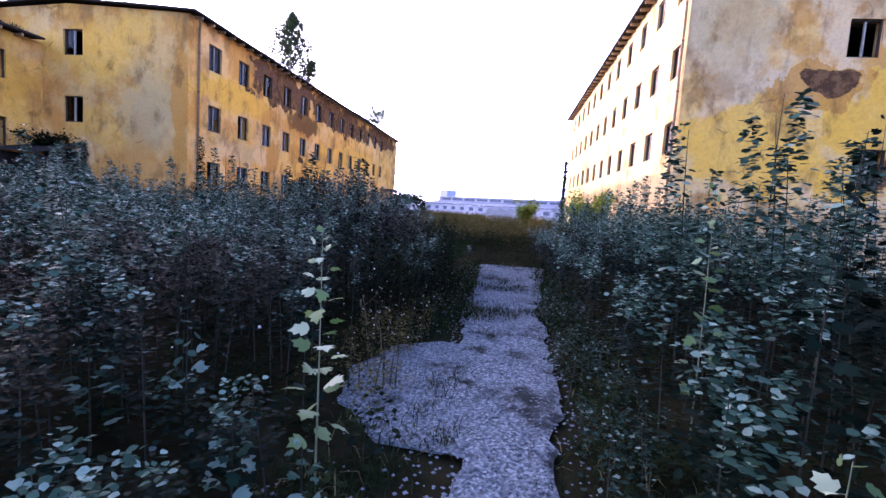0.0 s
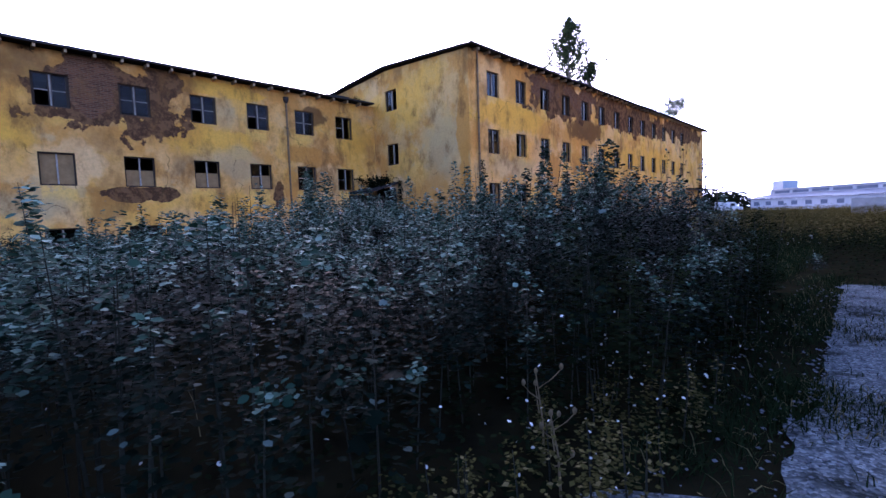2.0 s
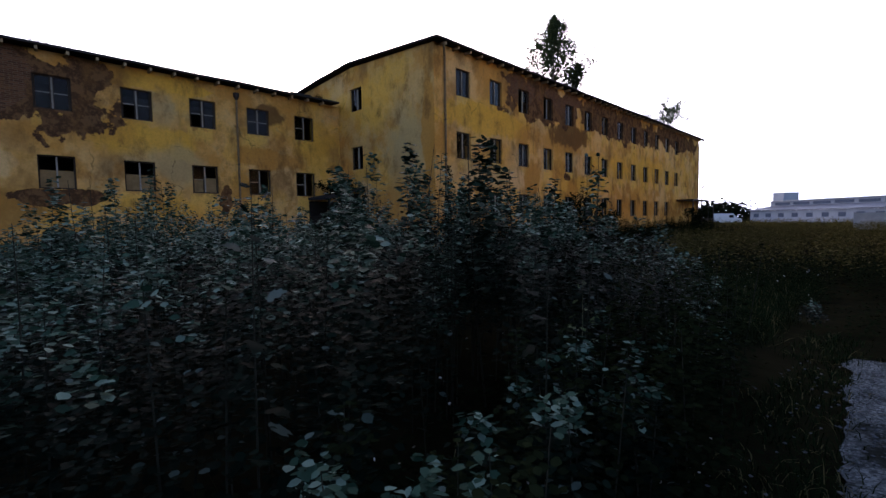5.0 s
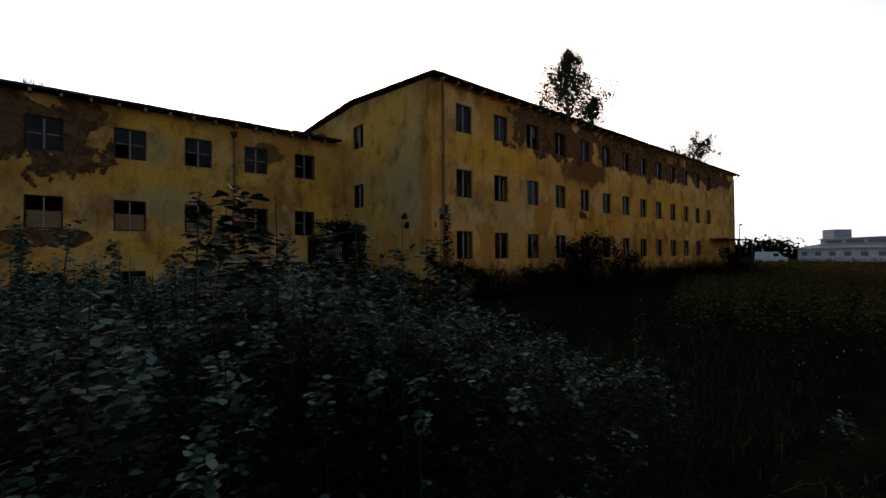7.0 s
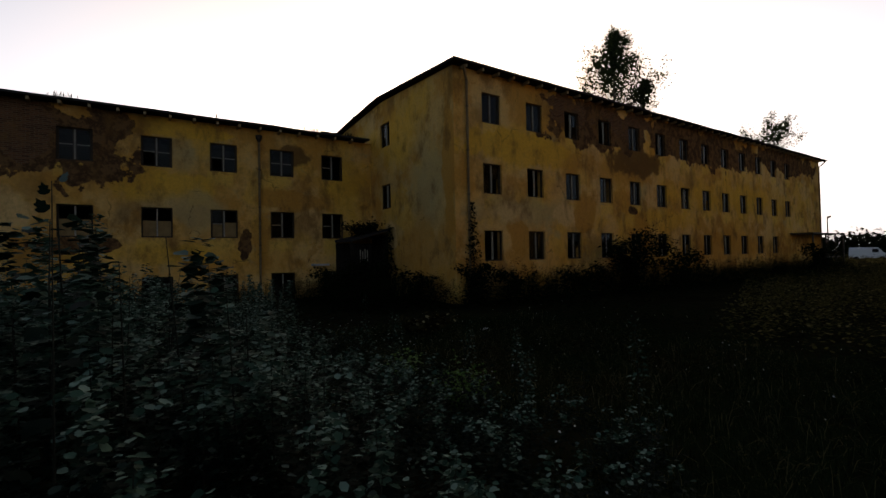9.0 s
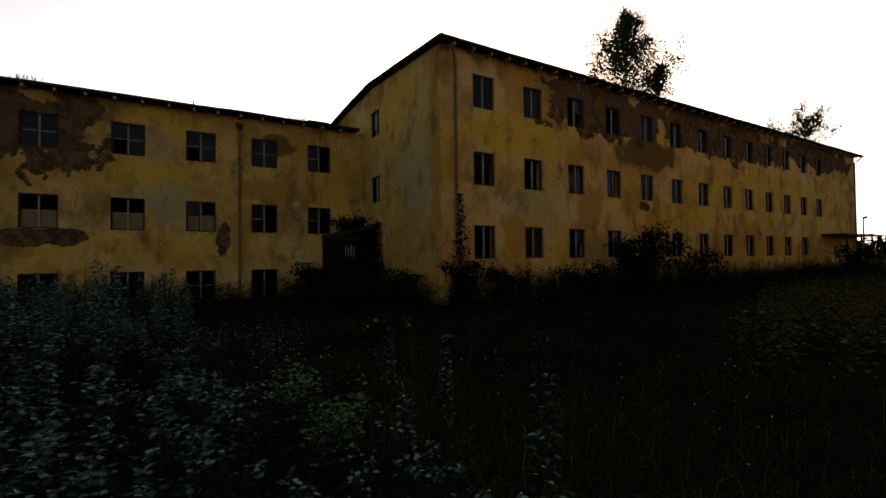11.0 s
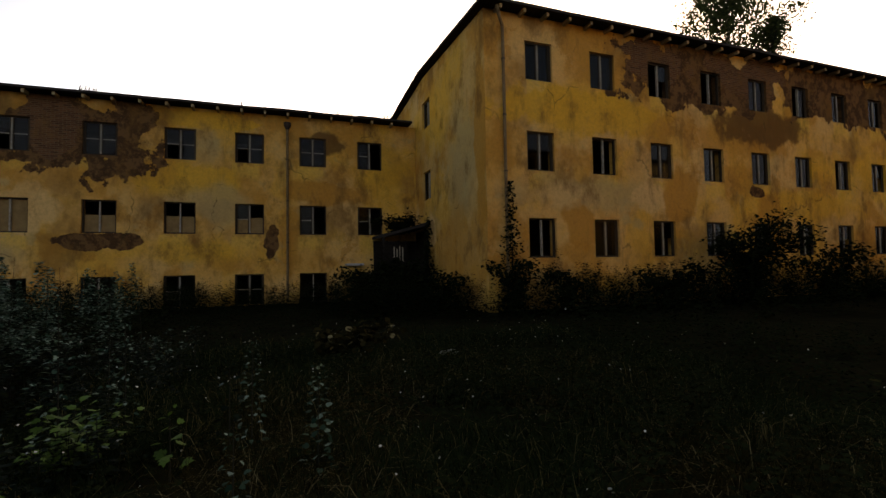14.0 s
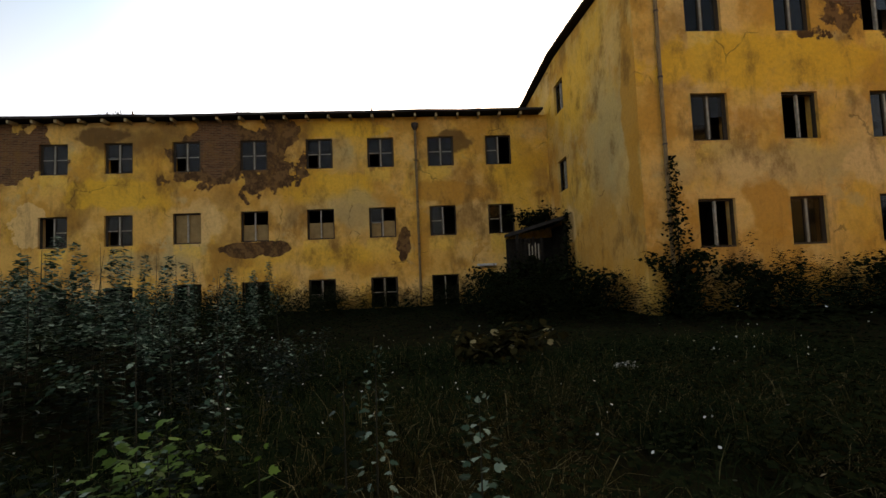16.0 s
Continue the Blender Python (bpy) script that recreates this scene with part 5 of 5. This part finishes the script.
def build_corner_porch():
    ob = thing("porch", "collapsing dark timber porch in the corner of the wing", "porch")
    vs = [(-22.7, 18.2, 2.86), (-20.5, 18.2, 2.80), (-20.4, 20.42, 3.42), (-22.7, 20.42, 3.30)]
    vs += [(x, y, z + 0.14) for x, y, z in vs]
    child("roof", mesh_of("roof", vs, [(3, 2, 1, 0), (4, 5, 6, 7), (0, 1, 5, 4), (1, 2, 6, 5), (2, 3, 7, 6), (3, 0, 4, 7)], M_ROOF), ob, None, "sagging felt-covered porch roof")
    for x, y in ((-20.6, 18.3), (-20.6, 20.3)):
        child("post", box_mesh("post", [((x - 0.06, y - 0.06, -0.2), (x + 0.06, y + 0.06, 2.8))], M_PORCHDARK), ob)
    for i in range(6):
        y = 18.4 + i * 0.17
        child("board", box_mesh("board", [((-20.64, y, random.uniform(0, 0.1)), (-20.61, y + 0.11, 2.7 + random.uniform(-0.3, 0.05)))], M_PORCHDARK), ob)
    for i in range(4):
        y = 18.75 + i * 0.13
        child("slat", box_mesh("slat", [((-20.60, y, 1.75), (-20.57, y + 0.045, 2.42 + random.uniform(-0.12, 0.05)))], M_WHITE), ob, None, "flaking pale slat")
    # added sheets: the shade inside the porch, drawn as near-black panels
    child("back_panel", box_mesh("back_panel", [((-22.72, 18.25, 0.0), (-22.66, 20.4, 2.8)), ((-22.6, 20.36, 0.0), (-20.7, 20.42, 3.2))], M_PORCHDARK), ob, None, "near-black panel standing for the shade inside the porch")
    child("side_panel", box_mesh("side_panel", [((-22.7, 18.27, 0.0), (-21.4, 18.31, 1.9))], M_PORCHDARK), ob)
    child("canopy_slab", box_mesh("canopy_slab", [((-22.74, 16.9, 1.62), (-22.2, 17.7, 1.72))], M_CONC), ob)


def build_end_porch():
    ob = thing("porch", "rusty steel porch frame at the far end of the block", "porch")
    x0, x1 = -14.38, -12.9
    child("roof", box_mesh("roof", [((x0, 54.9, 3.26), (x1 + 0.1, 62.6, 3.36))], M_STEEL), ob)
    for y in (55.1, 58.0, 60.3, 62.3):
        child("post", box_mesh("post", [((x1 - 0.05, y - 0.05, -0.2), (x1 + 0.05, y + 0.05, 3.26))], M_STEEL), ob)
    child("rail", box_mesh("rail", [((x1 - 0.03, 55.2, 1.25), (x1 + 0.03, 62.2, 1.33))], M_STEEL), ob)


def build_warehouse():
    ob = thing("warehouse", "long pale blue shed with a row of clerestory windows", "building")
    ob.matrix_basis = pose(-26, 150, 0, 0, 0, -38)
    n = 95
    child("wall", box_mesh("wall", [((0, 0, -0.5), (n, 22, 2.9))], M_WARE), ob)
    child("roof", mesh_of("roof", [(-0.6, -0.6, 2.9), (n, -0.6, 2.9), (n, 6, 4.0), (-0.6, 6, 4.0), (-0.6, -0.6, 3.05), (n, -0.6, 3.05), (n, 6, 4.15), (-0.6, 6, 4.15)],
                          [(3, 2, 1, 0), (4, 5, 6, 7), (0, 1, 5, 4), (1, 2, 6, 5), (2, 3, 7, 6), (3, 0, 4, 7)], M_WAREDARK), ob, None, "blue-grey sheet roof")
    child("clerestory", box_mesh("clerestory", [((0, 6.01, 3.9), (n, 16, 5.3))], M_WARE), ob)
    child("clerestory_roof", box_mesh("clerestory_roof", [((-0.4, 5.5, 5.304), (n, 16.4, 5.5))], M_CONC), ob)
    child("stair_house", box_mesh("stair_house", [((0.1, 6.5, 5.51), (3.4, 11, 7.7))], M_WARE), ob)
    band = box_mesh("window", [((0, 5.93, 4.3), (4.4, 6.0, 4.95))], M_WAREDARK)
    low = box_mesh("window", [((0, -0.06, 1.2), (1.6, -0.004, 2.2))], M_WAREDARK)
    for i in range(17):
        child("window", band, ob, pose(1.5 + i * 5.4, 0, 0))
    for i in range(24):
        child("window", low, ob, pose(1.2 + i * 3.8, 0, 0))
    vs, fs = [], []
    tube_into(vs, fs, [(40, 8, 5.5), (40, 8, 8.2)], [0.12, 0.08], 6)
    child("vent_pipe", mesh_of("vent_pipe", vs, fs, M_STEEL), ob)


def build_slab_wall():
    ob = thing("concrete_fence", "pale grey concrete slab fence in the weeds", "fence")
    for i in range(3):
        child("panel", box_mesh("panel", [((-1.5 + i * 1.85, 69.9, -0.3), (0.28 + i * 1.85, 70.06, 1.75))], M_CONC), ob)
    for i in range(4):
        child("post", box_mesh("post", [((-1.57 + i * 1.85, 69.85, -0.3), (-1.5 + i * 1.85 - 0.002, 70.11, 1.82))], M_CONC), ob)


def build_lamp():
    ob = thing("street_lamp", "slim dark street lamp behind the block", "lamp")
    ob.location = (-15.05, 66.0, 0)
    vs, fs = [], []
    tube_into(vs, fs, [(0, 0, -0.2), (0, 0, 3), (0, 0, 5.0)], [0.08, 0.065, 0.05], 8)
    child("pole", mesh_of("pole", vs, fs, M_STEEL), ob)
    vs, fs = [], []
    tube_into(vs, fs, [(0, 0, 5.0), (0.05, 0, 5.12), (0.3, 0, 5.2)], [0.06, 0.12, 0.07], 8)
    child("head", mesh_of("head", vs, fs, M_STEEL), ob)


def build_van():
    ob = thing("van", "white parked van beyond the block", "vehicle")
    ob.matrix_basis = pose(-25.5, 112, 0, 0, 0, 12)
    prof = [(0, 0.35), (5.2, 0.35), (5.2, 1.0), (4.4, 1.25), (3.7, 2.15), (0.1, 2.2), (0, 1.2)]
    vs = [(x, 0, z) for x, z in prof] + [(x, 1.9, z) for x, z in prof]
    k = len(prof)
    fs = [tuple(range(k)), tuple(range(2 * k - 1, k - 1, -1))] + [(i, i + k, (i + 1) % k + k, (i + 1) % k) for i in range(k)]
    child("body", mesh_of("body", vs, fs, M_VAN), ob)
    child("side_window", box_mesh("side_window", [((3.0, -0.012, 1.3), (3.8, -0.002, 1.9))], M_RUBBER), ob)
    for x in (1.0, 4.2):
        vs, fs = [], []
        tube_into(vs, fs, [(x, -0.05, 0.33), (x, 0.2, 0.33)], [0.33, 0.33], 14)
        child("wheel", mesh_of("wheel", vs, fs, M_RUBBER), ob)


def build_far_woods():
    cs = []
    for _ in range(70):
        x, y = random.uniform(-75, -29), random.uniform(150, 175)
        h = random.uniform(4.0, 7.0) * (0.7 if x > -32 else 1)
        c = rng.normal(0, 1, (130, 3)) * np.array([1.8, 1.8, 1.1]) + np.array([x, y, h * 0.62])
        cs.append(c)
    c = np.concatenate(cs)
    c[:, 2] = np.abs(c[:, 2])
    thing("far_woods", "dark line of trees beyond the yard", "trees", kind="stuff", me=quads_mesh("far_woods", *leaf_field(c, 0.2, np.full(len(c), 0.8), 0.2), M_BUSHLEAF))


def build_litter():
    ob = thing("litter_sheet", "crumpled white plastic sheet on the grass", "litter")
    vs, fs = [], []
    for j in range(5):
        for i in range(8):
            vs.append((-7.85 + i * 0.03 + 0.012 * random.random(), 16.45 + j * 0.07, ground_z(-7.8, 16.5) + 0.05 + 0.10 * random.random()))
    fs = [(j * 8 + i, j * 8 + i + 1, j * 8 + i + 9, j * 8 + i + 8) for j in range(4) for i in range(7)]
    child("sheet", mesh_of("sheet", vs, fs, M_FLOWER), ob)


build_corner_porch()
build_end_porch()
build_warehouse()
build_slab_wall()
build_lamp()
build_van()
build_far_woods()
build_litter()
